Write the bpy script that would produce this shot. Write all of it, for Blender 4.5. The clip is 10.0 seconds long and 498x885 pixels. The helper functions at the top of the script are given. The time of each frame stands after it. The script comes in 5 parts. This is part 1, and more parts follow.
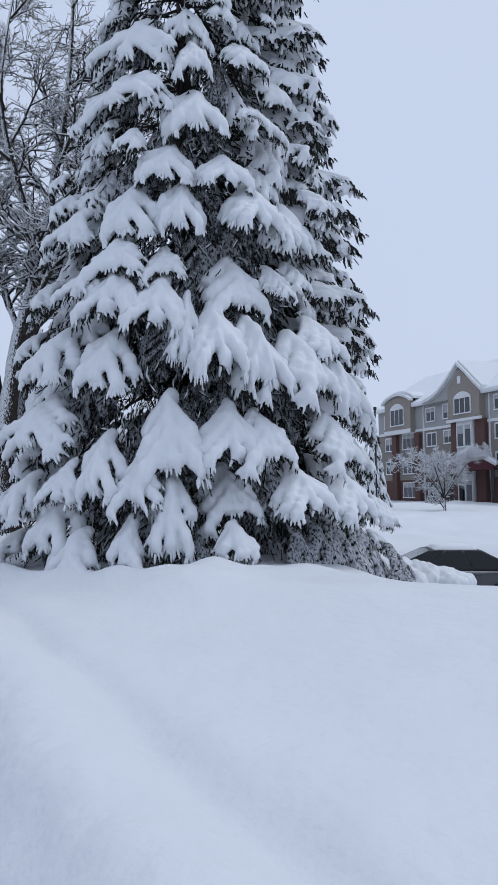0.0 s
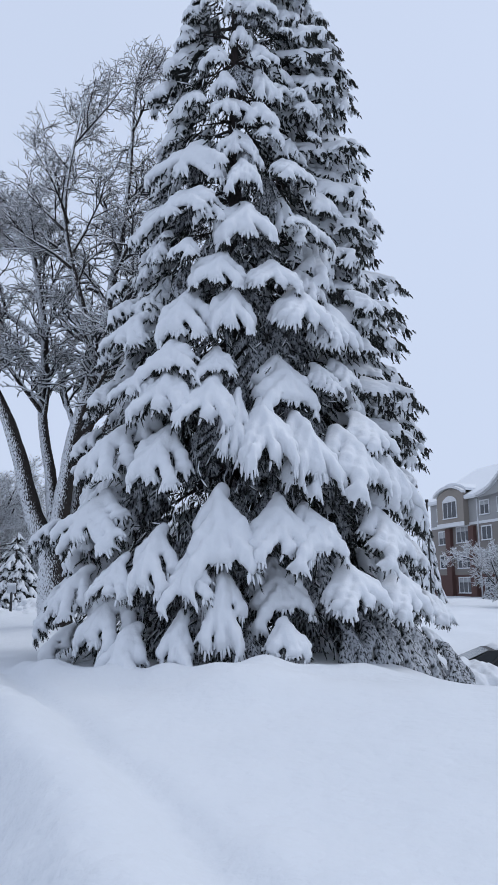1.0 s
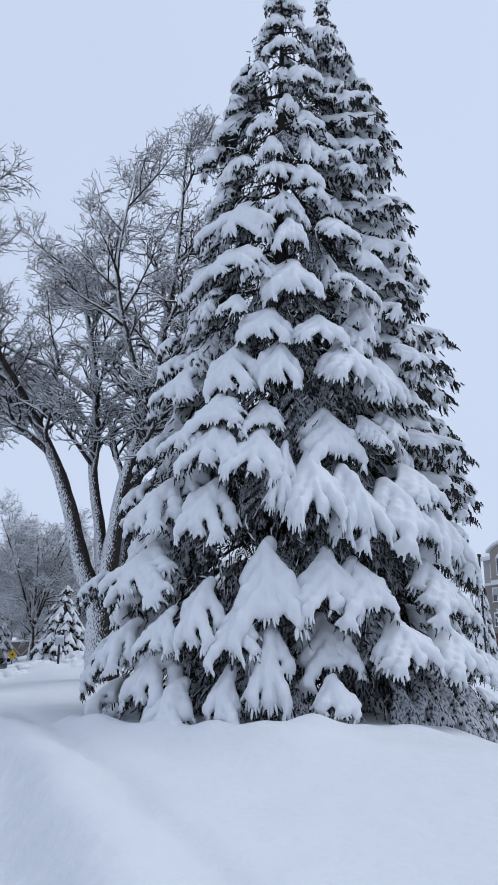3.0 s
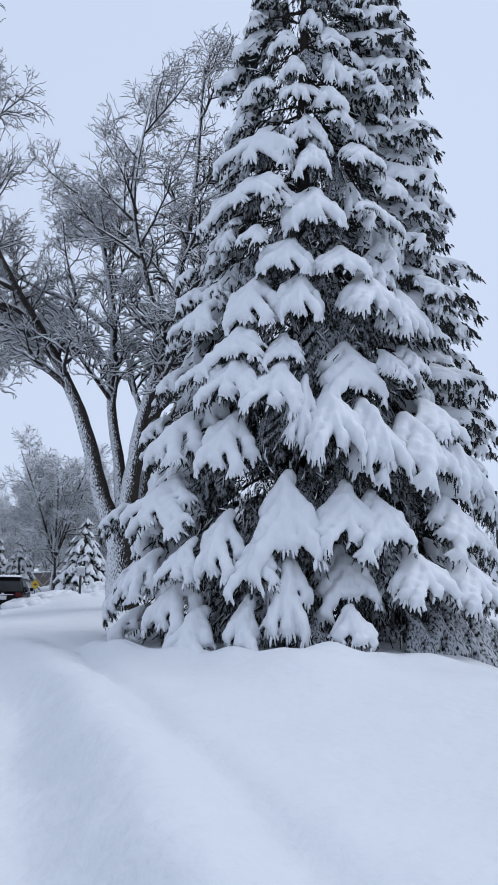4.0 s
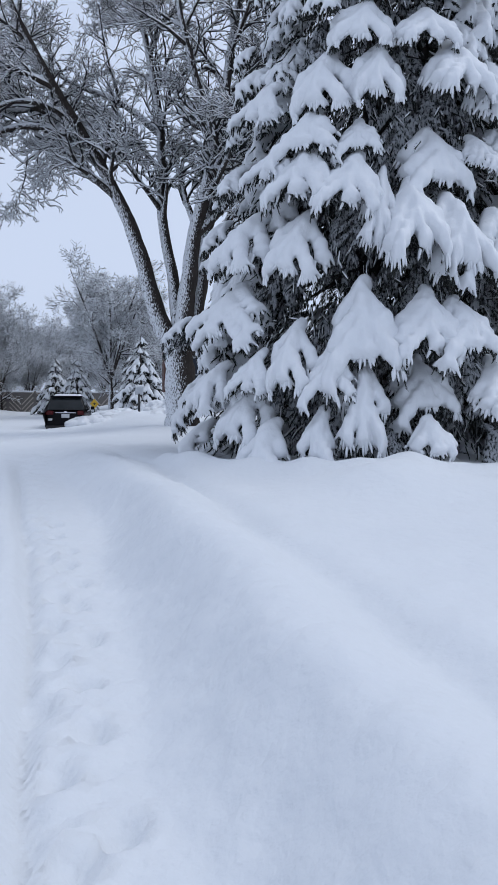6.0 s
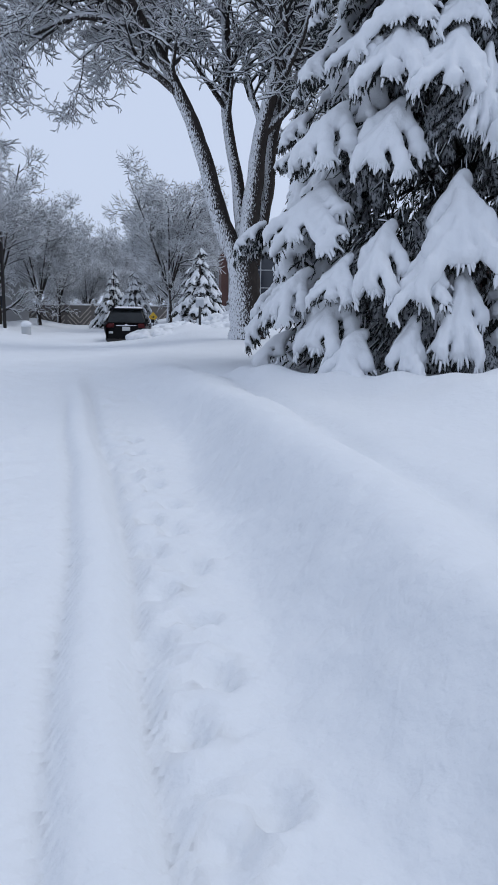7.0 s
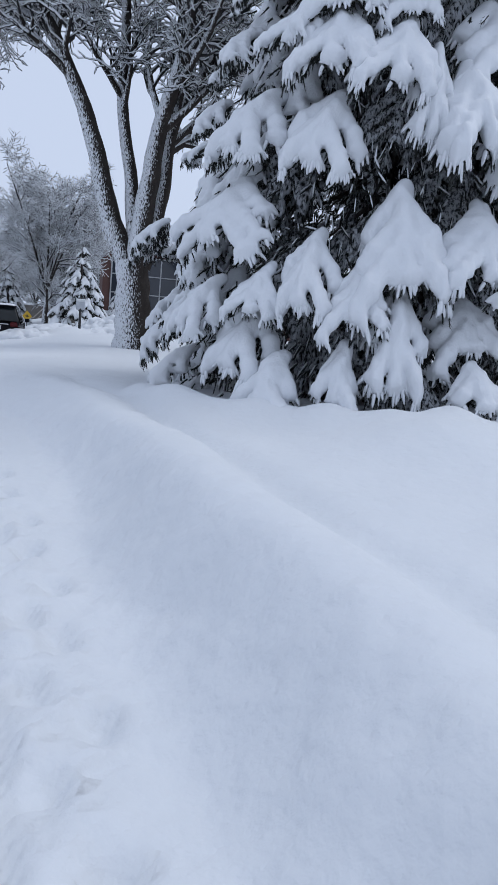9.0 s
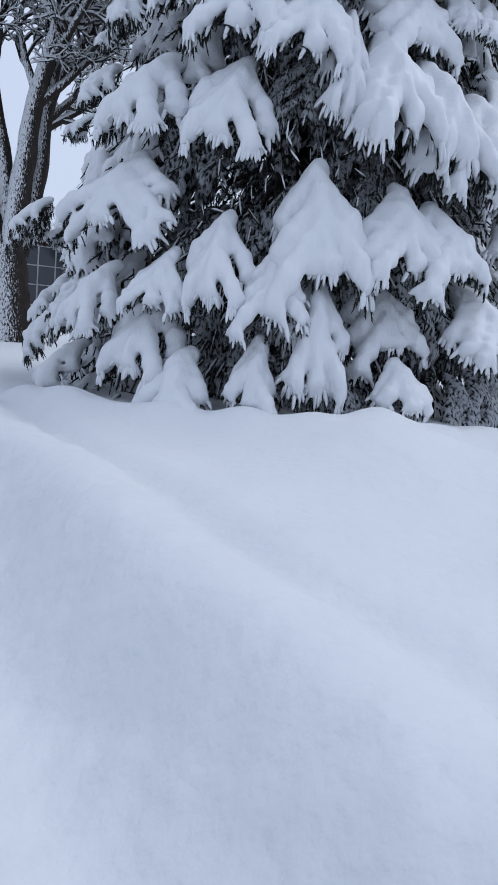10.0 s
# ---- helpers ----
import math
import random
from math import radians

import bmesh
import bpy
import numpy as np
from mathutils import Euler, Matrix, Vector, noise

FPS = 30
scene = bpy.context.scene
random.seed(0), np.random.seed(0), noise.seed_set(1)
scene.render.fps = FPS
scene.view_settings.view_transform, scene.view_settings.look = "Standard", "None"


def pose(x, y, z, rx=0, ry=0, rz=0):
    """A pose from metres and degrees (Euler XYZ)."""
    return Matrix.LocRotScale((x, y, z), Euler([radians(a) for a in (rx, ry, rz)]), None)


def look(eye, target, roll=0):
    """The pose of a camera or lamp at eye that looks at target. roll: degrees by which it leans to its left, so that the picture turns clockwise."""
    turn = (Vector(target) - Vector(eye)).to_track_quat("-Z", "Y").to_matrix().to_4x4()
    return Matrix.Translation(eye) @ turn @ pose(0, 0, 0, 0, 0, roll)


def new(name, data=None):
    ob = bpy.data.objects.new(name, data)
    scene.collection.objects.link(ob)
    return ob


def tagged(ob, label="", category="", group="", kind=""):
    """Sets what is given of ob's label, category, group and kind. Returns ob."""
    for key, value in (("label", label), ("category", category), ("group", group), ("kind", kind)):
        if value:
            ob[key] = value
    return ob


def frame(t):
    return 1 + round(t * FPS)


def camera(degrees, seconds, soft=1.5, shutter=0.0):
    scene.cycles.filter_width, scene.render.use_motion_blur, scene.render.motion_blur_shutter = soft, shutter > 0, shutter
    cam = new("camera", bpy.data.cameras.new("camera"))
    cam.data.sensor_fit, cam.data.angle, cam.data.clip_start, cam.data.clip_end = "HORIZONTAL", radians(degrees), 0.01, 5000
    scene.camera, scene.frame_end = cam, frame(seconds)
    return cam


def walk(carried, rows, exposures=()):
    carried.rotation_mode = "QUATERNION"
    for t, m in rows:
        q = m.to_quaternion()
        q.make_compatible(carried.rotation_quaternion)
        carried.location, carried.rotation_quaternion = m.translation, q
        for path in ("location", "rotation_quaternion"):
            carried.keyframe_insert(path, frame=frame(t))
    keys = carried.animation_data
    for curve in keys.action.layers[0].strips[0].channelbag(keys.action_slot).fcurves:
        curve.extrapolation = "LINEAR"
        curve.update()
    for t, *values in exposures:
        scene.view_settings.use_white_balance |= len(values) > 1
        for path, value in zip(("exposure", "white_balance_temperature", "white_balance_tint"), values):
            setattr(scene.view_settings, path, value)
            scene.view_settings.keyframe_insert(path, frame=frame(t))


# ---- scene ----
cam = camera(37.5, 10.0)
PATH = [
    (0, (0.815, 0.535, 1.459), (0.67, 2.525, 1.598), -0.5),
    (0.5, (0.807, 0.506, 1.476), (0.578, 2.474, 1.752), -0.3),
    (1, (0.806, 0.469, 1.483), (0.533, 2.412, 1.872), -0.2),
    (1.5, (0.814, 0.436, 1.48), (0.515, 2.355, 1.958), -0.1),
    (2, (0.825, 0.418, 1.49), (0.498, 2.317, 2.023), -0.1),
    (2.5, (0.825, 0.421, 1.491), (0.464, 2.308, 2.044), 0.2),
    (4, (0.754, 0.452, 1.439), (0.31, 2.369, 1.798), 1.2),
    (4.5, (0.733, 0.471, 1.401), (0.288, 2.407, 1.638), 1.5),
    (5, (0.691, 0.527, 1.372), (0.232, 2.471, 1.487), 1.4),
    (5.5, (0.552, 0.614, 1.326), (0.054, 2.551, 1.32), 1.1),
    (6, (0.288, 0.814, 1.308), (-0.281, 2.727, 1.18), 0.6),
    (6.2, (0.19, 0.843, 1.298), (-0.413, 2.742, 1.12), 0.3),
    (7.3, (-0.418, 1.401, 1.207), (-1.128, 3.232, 0.827), 1.2),
    (7.5, (-0.5, 1.52, 1.201), (-1.194, 3.356, 0.82), 2.0),
    (8, (-0.762, 1.861, 1.208), (-1.377, 3.73, 0.853), 3.8),
    (8.5, (-0.974, 2.195, 1.223), (-1.473, 4.104, 0.896), 5.0),
    (9, (-1.15, 2.659, 1.217), (-1.511, 4.602, 0.908), 5.3),
    (9.5, (-1.404, 3.095, 1.157), (-1.609, 5.063, 0.864), 5.4),
    (10, (-1.56, 3.564, 1.242), (-1.61, 5.539, 0.934), 5.3),
]
walk(cam, [(t, look(eye, target, roll)) for t, eye, target, roll in PATH],
     exposures=[(0, -0.05), (1, 0.05), (2, 0.03), (4.5, 0.1), (6, 0.06), (8, -0.02), (10, 0.04)])


# ---- world and light: overcast winter morning ----
world = bpy.data.worlds.new("overcast")
scene.world = world
world.use_nodes = True
wn = world.node_tree
wn.nodes.clear()
sky = wn.nodes.new("ShaderNodeTexSky")
sky.sky_type, sky.sun_disc = "NISHITA", False
sky.sun_elevation, sky.sun_rotation = radians(62), radians(60)
sky.dust_density, sky.ozone_density = 4.0, 3.0
sky_mix = wn.nodes.new("ShaderNodeMix")
sky_mix.data_type = "RGBA"
sky_mix.inputs["Factor"].default_value = 0.93
CLOUD = (6.0, 6.9, 8.8, 1.0)
sky_coord = wn.nodes.new("ShaderNodeTexCoord")
cloud_noise = wn.nodes.new("ShaderNodeTexNoise")
cloud_noise.inputs["Scale"].default_value, cloud_noise.inputs["Detail"].default_value = 1.3, 3.0
cloud_ramp = wn.nodes.new("ShaderNodeMix")
cloud_ramp.data_type = "RGBA"
cloud_ramp.inputs["A"].default_value = [c * 0.95 for c in CLOUD[:3]] + [1]
cloud_ramp.inputs["B"].default_value = [c * 1.05 for c in CLOUD[:3]] + [1]
back = wn.nodes.new("ShaderNodeBackground")
back.inputs["Strength"].default_value = 0.1
wout = wn.nodes.new("ShaderNodeOutputWorld")
wn.links.new(sky_coord.outputs["Generated"], cloud_noise.inputs["Vector"])
wn.links.new(cloud_noise.outputs["Fac"], cloud_ramp.inputs["Factor"])
wn.links.new(sky.outputs["Color"], sky_mix.inputs["A"])
wn.links.new(cloud_ramp.outputs["Result"], sky_mix.inputs["B"])
wn.links.new(sky_mix.outputs["Result"], back.inputs["Color"])
wn.links.new(back.outputs["Background"], wout.inputs["Surface"])

sun_data = bpy.data.lights.new("sun", "SUN")
sun_data.energy, sun_data.angle, sun_data.color = 0.85, radians(25), (0.95, 0.97, 1.0)
sun = new("sun", sun_data)
sun.matrix_world = look((7.7, 6.5, 16.7), (0, 2, 0))


# ---- materials ----
def mat(name, color, rough=0.6, metal=0.0, spec=0.5):
    m = bpy.data.materials.new(name)
    m.use_nodes = True
    b = m.node_tree.nodes["Principled BSDF"]
    b.inputs["Base Color"].default_value = (*color, 1)
    b.inputs["Roughness"].default_value = rough
    b.inputs["Metallic"].default_value = metal
    b.inputs["Specular IOR Level"].default_value = spec
    return m


def node(m, kind, **values):
    n = m.node_tree.nodes.new(kind)
    for k, v in values.items():
        n.inputs[k.replace("_", " ")].default_value = v
    return n


def textured(name, a, b, scale=4.0, rough=0.7, bump=0.3, bump_scale=30.0, metal=0.0, spec=0.4, detail=6.0, stretch=(1, 1, 1), dust=0.0, lee=(0, 0, 1), deep=0.02, fleck=0.9):
    """Two colours mixed by noise, fine relief, and snow dust on faces that look up."""
    m = mat(name, a, rough, metal, spec)
    nt = m.node_tree
    bs = nt.nodes["Principled BSDF"]
    tc = node(m, "ShaderNodeTexCoord")
    mp = node(m, "ShaderNodeMapping", Scale=stretch)
    n1 = node(m, "ShaderNodeTexNoise", Scale=scale, Detail=detail)
    n2 = node(m, "ShaderNodeTexNoise", Scale=bump_scale, Detail=4.0)
    mx = node(m, "ShaderNodeMix")
    mx.data_type = "RGBA"
    mx.inputs["A"].default_value, mx.inputs["B"].default_value = (*a, 1), (*b, 1)
    bp = node(m, "ShaderNodeBump", Strength=bump, Distance=deep)
    nt.links.new(tc.outputs["Object"], mp.inputs["Vector"])
    for n in (n1, n2):
        nt.links.new(mp.outputs["Vector"], n.inputs["Vector"])
    nt.links.new(n1.outputs["Fac"], mx.inputs["Factor"])
    nt.links.new(n2.outputs["Fac"], bp.inputs["Height"])
    nt.links.new(bp.outputs["Normal"], bs.inputs["Normal"])
    last = mx
    if dust:
        geo = node(m, "ShaderNodeNewGeometry")
        sep = node(m, "ShaderNodeVectorMath")
        sep.operation = "DOT_PRODUCT"
        sep.inputs[1].default_value = lee
        add = node(m, "ShaderNodeMath")
        add.operation = "MULTIPLY_ADD"
        add.inputs[1].default_value = fleck
        rng = node(m, "ShaderNodeMapRange")
        rng.inputs["From Min"].default_value, rng.inputs["From Max"].default_value = 1.15 - dust, 1.5 - dust
        top = node(m, "ShaderNodeMix")
        top.data_type = "RGBA"
        top.inputs["B"].default_value = (0.72, 0.74, 0.77, 1)
        nt.links.new(geo.outputs["Normal"], sep.inputs[0])
        nt.links.new(n2.outputs["Fac"], add.inputs[0])
        nt.links.new(sep.outputs["Value"], add.inputs[2])
        nt.links.new(add.outputs["Value"], rng.inputs["Value"])
        nt.links.new(rng.outputs["Result"], top.inputs["Factor"])
        nt.links.new(mx.outputs["Result"], top.inputs["A"])
        last = top
    nt.links.new(last.outputs["Result"], bs.inputs["Base Color"])
    return m


SNOW = textured("snow", (0.70, 0.725, 0.755), (0.76, 0.775, 0.80), 3.0, 0.75, 0.4, 30.0, spec=0.2)
SNOW_GROUND = textured("snow_ground", (0.66, 0.685, 0.715), (0.72, 0.74, 0.765), 0.6, 0.8, 0.65, 8.0, spec=0.2, detail=10.0, deep=0.035)
NEEDLE = textured("spruce_needles", (0.015, 0.0165, 0.015), (0.04, 0.042, 0.037), 9.0, 0.8, 0.2, 60.0, dust=0.04, spec=0.2)
BARK = textured("bark", (0.014, 0.0115, 0.0105), (0.06, 0.05, 0.044), 7.0, 0.95, 0.9, 30.0, stretch=(1, 1, 0.4), dust=-0.26, lee=(-0.5, -0.65, 0.3), spec=0.1, deep=0.04, fleck=2.1)
BARK_DARK = textured("spruce_bark", (0.025, 0.02, 0.018), (0.07, 0.055, 0.05), 8.0, 0.9, 0.8, 30.0, stretch=(1, 1, 0.3))
FROST = textured("frosted_needles", (0.018, 0.019, 0.018), (0.5, 0.52, 0.55), 24.0, 0.85, 0.9, 45.0, spec=0.15, detail=5.0, deep=0.03, stretch=(1, 1, 0.45))
frost_mix = [n for n in FROST.node_tree.nodes if n.bl_idname == "ShaderNodeMix"][0]
frost_noise = [n for n in FROST.node_tree.nodes if n.bl_idname == "ShaderNodeTexNoise"][0]
frost_step = node(FROST, "ShaderNodeMapRange")
frost_step.inputs["From Min"].default_value, frost_step.inputs["From Max"].default_value = 0.38, 0.54
FROST.node_tree.links.new(frost_noise.outputs["Fac"], frost_step.inputs["Value"])
FROST.node_tree.links.new(frost_step.outputs["Result"], frost_mix.inputs["Factor"])
TWIG = textured("twig_bark", (0.014, 0.0125, 0.0125), (0.04, 0.036, 0.036), 5.0, 0.85, 0.2, 40.0)


# ---- mesh helpers ----
def mesh_of(name, verts, faces, material, smooth=True):
    me = bpy.data.meshes.new(name)
    me.from_pydata(np.asarray(verts).tolist(), [], [list(f) for f in faces])
    me.materials.append(material)
    if smooth:
        me.polygons.foreach_set("use_smooth", [True] * len(me.polygons))
    me.update()
    return me


def thing(name, label, category, at=(0, 0, 0), group="", kind="", data=None):
    ob = new(name, data)
    ob.location = at
    return tagged(ob, label, category, group, kind)


def part_mesh(name, me, parent, label="", m=None, kind=""):
    ob = new(name, me)
    ob.parent = parent
    if m is not None:
        ob.matrix_basis = m
    return tagged(ob, label, kind=kind)


def part(name, bm, material, parent, label="", smooth=False, kind=""):
    me = bpy.data.meshes.new(name)
    bm.to_mesh(me)
    bm.free()
    me.materials.append(material)
    if smooth:
        me.polygons.foreach_set("use_smooth", [True] * len(me.polygons))
    ob = new(name, me)
    ob.parent = parent
    return tagged(ob, label, kind=kind)


def box(bm, x0, x1, y0, y1, z0, z1, bevel=0.0):
    r = bmesh.ops.create_cube(bm, size=1.0, matrix=Matrix.Translation(((x0 + x1) / 2, (y0 + y1) / 2, (z0 + z1) / 2)) @ Matrix.Diagonal((x1 - x0, y1 - y0, z1 - z0, 1)))
    if bevel:
        edges = list({e for v in r["verts"] for e in v.link_edges})
        bmesh.ops.bevel(bm, geom=edges, offset=bevel, segments=2, affect="EDGES", profile=0.5)
    return bm


def boxes(*all_boxes, bevel=0.0):
    bm = bmesh.new()
    for b in all_boxes:
        box(bm, *b, bevel=bevel)
    return bm


def prism(points, y0, y1, bm=None):
    """An outline in x and z, drawn out along y."""
    bm = bm or bmesh.new()
    a = [bm.verts.new((x, y0, z)) for x, z in points]
    b = [bm.verts.new((x, y1, z)) for x, z in points]
    n = len(points)
    bm.faces.new(a)
    bm.faces.new(b[::-1])
    for i in range(n):
        bm.faces.new((a[i], b[i], b[(i + 1) % n], a[(i + 1) % n]))
    bmesh.ops.recalc_face_normals(bm, faces=bm.faces)
    return bm


def tubes(p0, p1, r0, r1, sides):
    """Open prisms from p0 to p1: vertices and quads of all of them."""
    d = p1 - p0
    d = d / np.maximum(np.linalg.norm(d, axis=1, keepdims=True), 1e-9)
    ref = np.where(np.abs(d[:, 2:3]) > 0.9, np.array([[1.0, 0, 0]]), np.array([[0, 0, 1.0]]))
    u = np.cross(d, ref)
    u /= np.linalg.norm(u, axis=1, keepdims=True)
    v = np.cross(d, u)
    ang = np.arange(sides) * 2 * np.pi / sides
    ring = u[:, None] * np.cos(ang)[None, :, None] + v[:, None] * np.sin(ang)[None, :, None]
    a = p0[:, None] + ring * np.reshape(r0, (-1, 1, 1))
    b = p1[:, None] + ring * np.reshape(r1, (-1, 1, 1))
    verts = np.concatenate((a, b), 1).reshape(-1, 3)
    i = np.arange(sides)
    quad = np.stack((i, i + sides, (i + 1) % sides + sides, (i + 1) % sides), 1)
    faces = (quad[None] + (np.arange(len(p0)) * 2 * sides)[:, None, None]).reshape(-1, 4)
    return verts, faces


def surface_nets(f, origin, h):
    """The closed surface where the field f turns negative, as vertices and quads."""
    s = f < 0
    n = np.array(f.shape) - 1
    count = np.zeros(n)
    acc = np.zeros((*n, 3))
    corner = [(i, j, k) for i in (0, 1) for j in (0, 1) for k in (0, 1)]
    cut = lambda c: (slice(c[0], c[0] + n[0]), slice(c[1], c[1] + n[1]), slice(c[2], c[2] + n[2]))
    for a in corner:
        for ax in range(3):
            if a[ax]:
                continue
            b = tuple(a[q] + (q == ax) for q in range(3))
            fa, fb = f[cut(a)], f[cut(b)]
            cross = (fa < 0) != (fb < 0)
            w = np.where(cross, fa / np.where(cross, fa - fb, 1), 0)
            for q in range(3):
                acc[..., q] += np.where(cross, a[q] + (w if q == ax else 0), 0)
            count += cross
    used = count > 0
    index = np.full(n, -1)
    index[used] = np.arange(used.sum())
    cells = np.argwhere(used)
    verts = np.array(origin) + h * (cells + acc[used] / count[used][:, None])
    faces = []
    for ax in range(3):
        b, c = (ax + 1) % 3, (ax + 2) % 3
        lo = [slice(1, -1)] * 3
        hi = [slice(1, -1)] * 3
        lo[ax], hi[ax] = slice(0, -1), slice(1, None)
        s0, s1 = s[tuple(lo)], s[tuple(hi)]
        at = np.argwhere(s0 != s1)
        flip = s0[s0 != s1]
        at = at + np.array([0 if q == ax else 1 for q in range(3)])
        eb, ec = np.eye(3, dtype=int)[b], np.eye(3, dtype=int)[c]
        q = [index[tuple((at - o).T)] for o in (eb + ec, ec, 0 * eb, eb)]
        quad = np.stack(q, 1)
        quad[~flip] = quad[~flip][:, ::-1]
        faces.append(quad)
    return verts, np.concatenate(faces)


# ---- ground: one sheet of snow ----
def smooth(e0, e1, x):
    t = np.clip((x - e0) / (e1 - e0), 0, 1)
    return t * t * (3 - 2 * t)


def wave_noise(x, y, scale, seed, octaves=4):
    rng = np.random.RandomState(seed)
    out = 0.0
    for o in range(octaves):
        for _ in range(5):
            a, p = rng.uniform(0, 2 * np.pi, 2)
            k = 2 * np.pi / scale * 2 ** o * rng.uniform(0.6, 1.4)
            out = out + 0.5 ** o * np.sin(k * (x * np.cos(a) + y * np.sin(a)) + p + 1.7 * np.sin(0.37 * k * (y * np.cos(a) - x * np.sin(a)) + 2 * p)) / 5
    return out


ROAD = np.array((-0.497, 0.868))     # the way the road runs
SIDE = np.array((0.868, 0.497))      # from the road towards the lawn


def ground(x, y):
    x, y = np.asarray(x, float), np.asarray(y, float)
    u = (x + 1.4) * ROAD[0] + (y - 6.5) * ROAD[1]
    s0 = (x + 1.4) * SIDE[0] + (y - 6.5) * SIDE[1]
    s = s0 + 0.07 * np.sin(u * 0.55 + 0.6) + 0.04 * np.sin(u * 1.9)
    near = 1 - smooth(4.0, 11.0, u)
    road = -0.34 + 0.4 * smooth(2.0, 9.5, u) - 0.26 * smooth(12, 27, u)
    foot = -1.1 - 2.0 * smooth(3.0, 11.0, u)
    crest = 0.17 + 0.05 * np.sin(u * 0.8 + 1) + 0.03 * smooth(2.0, 6.0, u)
    lawn = 0.12 + 0.08 * smooth(2.0, 6.0, u) + 0.14 * smooth(1.0, 4.0, s)
    crest = crest + (lawn - crest) * smooth(2.5, 6.5, u)
    brow = -0.38 - 1.0 * smooth(2.0, 10.0, u) + 2.6 * smooth(11.0, 18.0, u)
    z = road + (crest - road) * smooth(0, 1, (s - foot) / (brow - foot)) + (lawn - crest) * smooth(0.1, 1.2, s - brow)
    rim = s - brow
    z = z - 0.12 * np.exp(-((rim - 0.66) / 0.2) ** 2) * near + 0.11 * np.exp(-((rim - 0.1) / 0.28) ** 2) * near
    z = z + 0.035 * wave_noise(x, y, 0.5, 61, 2) * np.exp(-((rim - 0.4) / 0.3) ** 2) * smooth(0.5, 3.0, u) * (1 - smooth(9.0, 13.0, u))
    # mounds before the spruces
    z = z + 0.32 * np.exp(-(((x + 0.55) / 0.95) ** 2 + ((y - 9.8) / 1.0) ** 2)) + 0.06 * np.exp(-(((x - 2.2) / 1.6) ** 2 + ((y - 9.6) / 1.3) ** 2))
    z = z + 0.08 * np.exp(-(((x + 2.9) / 0.7) ** 2 + ((y - 11.1) / 0.6) ** 2)) + 0.1 * np.exp(-(((x + 1.5) / 0.9) ** 2 + ((y - 10.7) / 0.5) ** 2))
    for k in range(9):
        a = radians(228 + 9.5 * k)
        lx, ly = -1.55 + 4.25 * math.cos(a), 15.2 + 4.3 * math.sin(a)
        z = z + (0.15 + 0.07 * math.sin(2.3 * k)) * np.exp(-(((x - lx) / (0.4 + 0.1 * math.sin(k))) ** 2 + ((y - ly) / 0.36) ** 2))
    # tyre ruts and the ridge between them
    far = 1 - smooth(14, 30, u)
    bend = s0 + 1.92 + 0.05 * u + 0.04 * np.maximum(0, u - 6) + 0.21 * smooth(0.0, 6.0, u) + 0.015 * np.sin(2.1 * u)
    z = z + far * (0.07 * np.exp(-(bend / 0.135) ** 4) - 0.085 * np.exp(-((bend - 0.2) / 0.06) ** 2) - 0.05 * np.exp(-((bend + 0.185) / 0.04) ** 2)) * (1 - 0.75 * smooth(6.0, 9.0, u))
    z = z - far * 0.03 * np.exp(-((bend + 1.55) / 0.22) ** 2)
    # trodden strip along the foot of the bank
    trod = np.exp(-((bend - 0.45) / 0.2) ** 4) * far
    z = z + trod * (0.04 * wave_noise(x, y, 0.34, 5, 2) + 0.03 * wave_noise(x, y, 0.15, 9, 2))
    z = z + 0.045 * wave_noise(x, y, 1.4, 71, 3) * smooth(6, 11, u) * (1 - smooth(30, 45, u)) * smooth(1.2, -1.0, s0)
    # churned snow on the road
    churn = smooth(-0.35, -0.8, bend) * far
    z = z + churn * (0.05 * wave_noise(x, y, 0.75, 8, 2) + 0.02 * wave_noise(x, y, 0.3, 14, 2))
    # the parking lane, lower, beyond the lawn on the far side, and the rise to the building
    drop = smooth(9.6, 16.5, y) * smooth(1.0, 3.4, x)
    lane = -0.95 + 0.75 * smooth(21.5, 24.0, y) + 0.55 * smooth(30, 62, y)
    z = z + drop * (lane - z)
    back = smooth(20, 27, y) * smooth(-5, 1, x)
    z = z + back * (1 - drop) * (-0.2 + 0.55 * smooth(30, 62, y) - z)
    z = z + 0.28 * wave_noise(x, y, 7, 51, 3) * smooth(22, 28, y) * (1 - smooth(70, 85, y)) * smooth(1, 5, x)
    # ploughed heaps
    heap = np.exp(-(((x - 2.75) / 1.15) ** 2 + ((y - 18.1) / 0.75) ** 2)) * 0.62
    rough = 0.5 + 0.9 * np.abs(wave_noise(x, y, 0.8, 21, 4))
    z = z + heap * rough
    edge = np.exp(-((s - 1.2) / 1.3) ** 2) * smooth(21, 25, u) * (1 - smooth(60, 75, u))
    z = z + edge * (0.25 + 0.25 * wave_noise(x, y, 2.5, 31, 4))
    over = np.exp(-((s + 9.0) / 1.4) ** 2) * smooth(9, 18, u) * (1 - smooth(60, 75, u))
    z = z + over * (0.4 + 0.3 * wave_noise(x, y, 2.5, 32, 4))
    # slumped, wind-fretted face of the bank
    face = np.exp(-((s - brow + 0.35) / 0.45) ** 2) * far
    z = z + face * (0.035 * wave_noise(x, y, 0.9, 41, 3) + 0.02 * wave_noise(x, y, 0.3, 42, 2) + 0.012 * wave_noise(x, y, 0.13, 43, 2))
    # soft drifts
    d = np.hypot(x, y - 5)
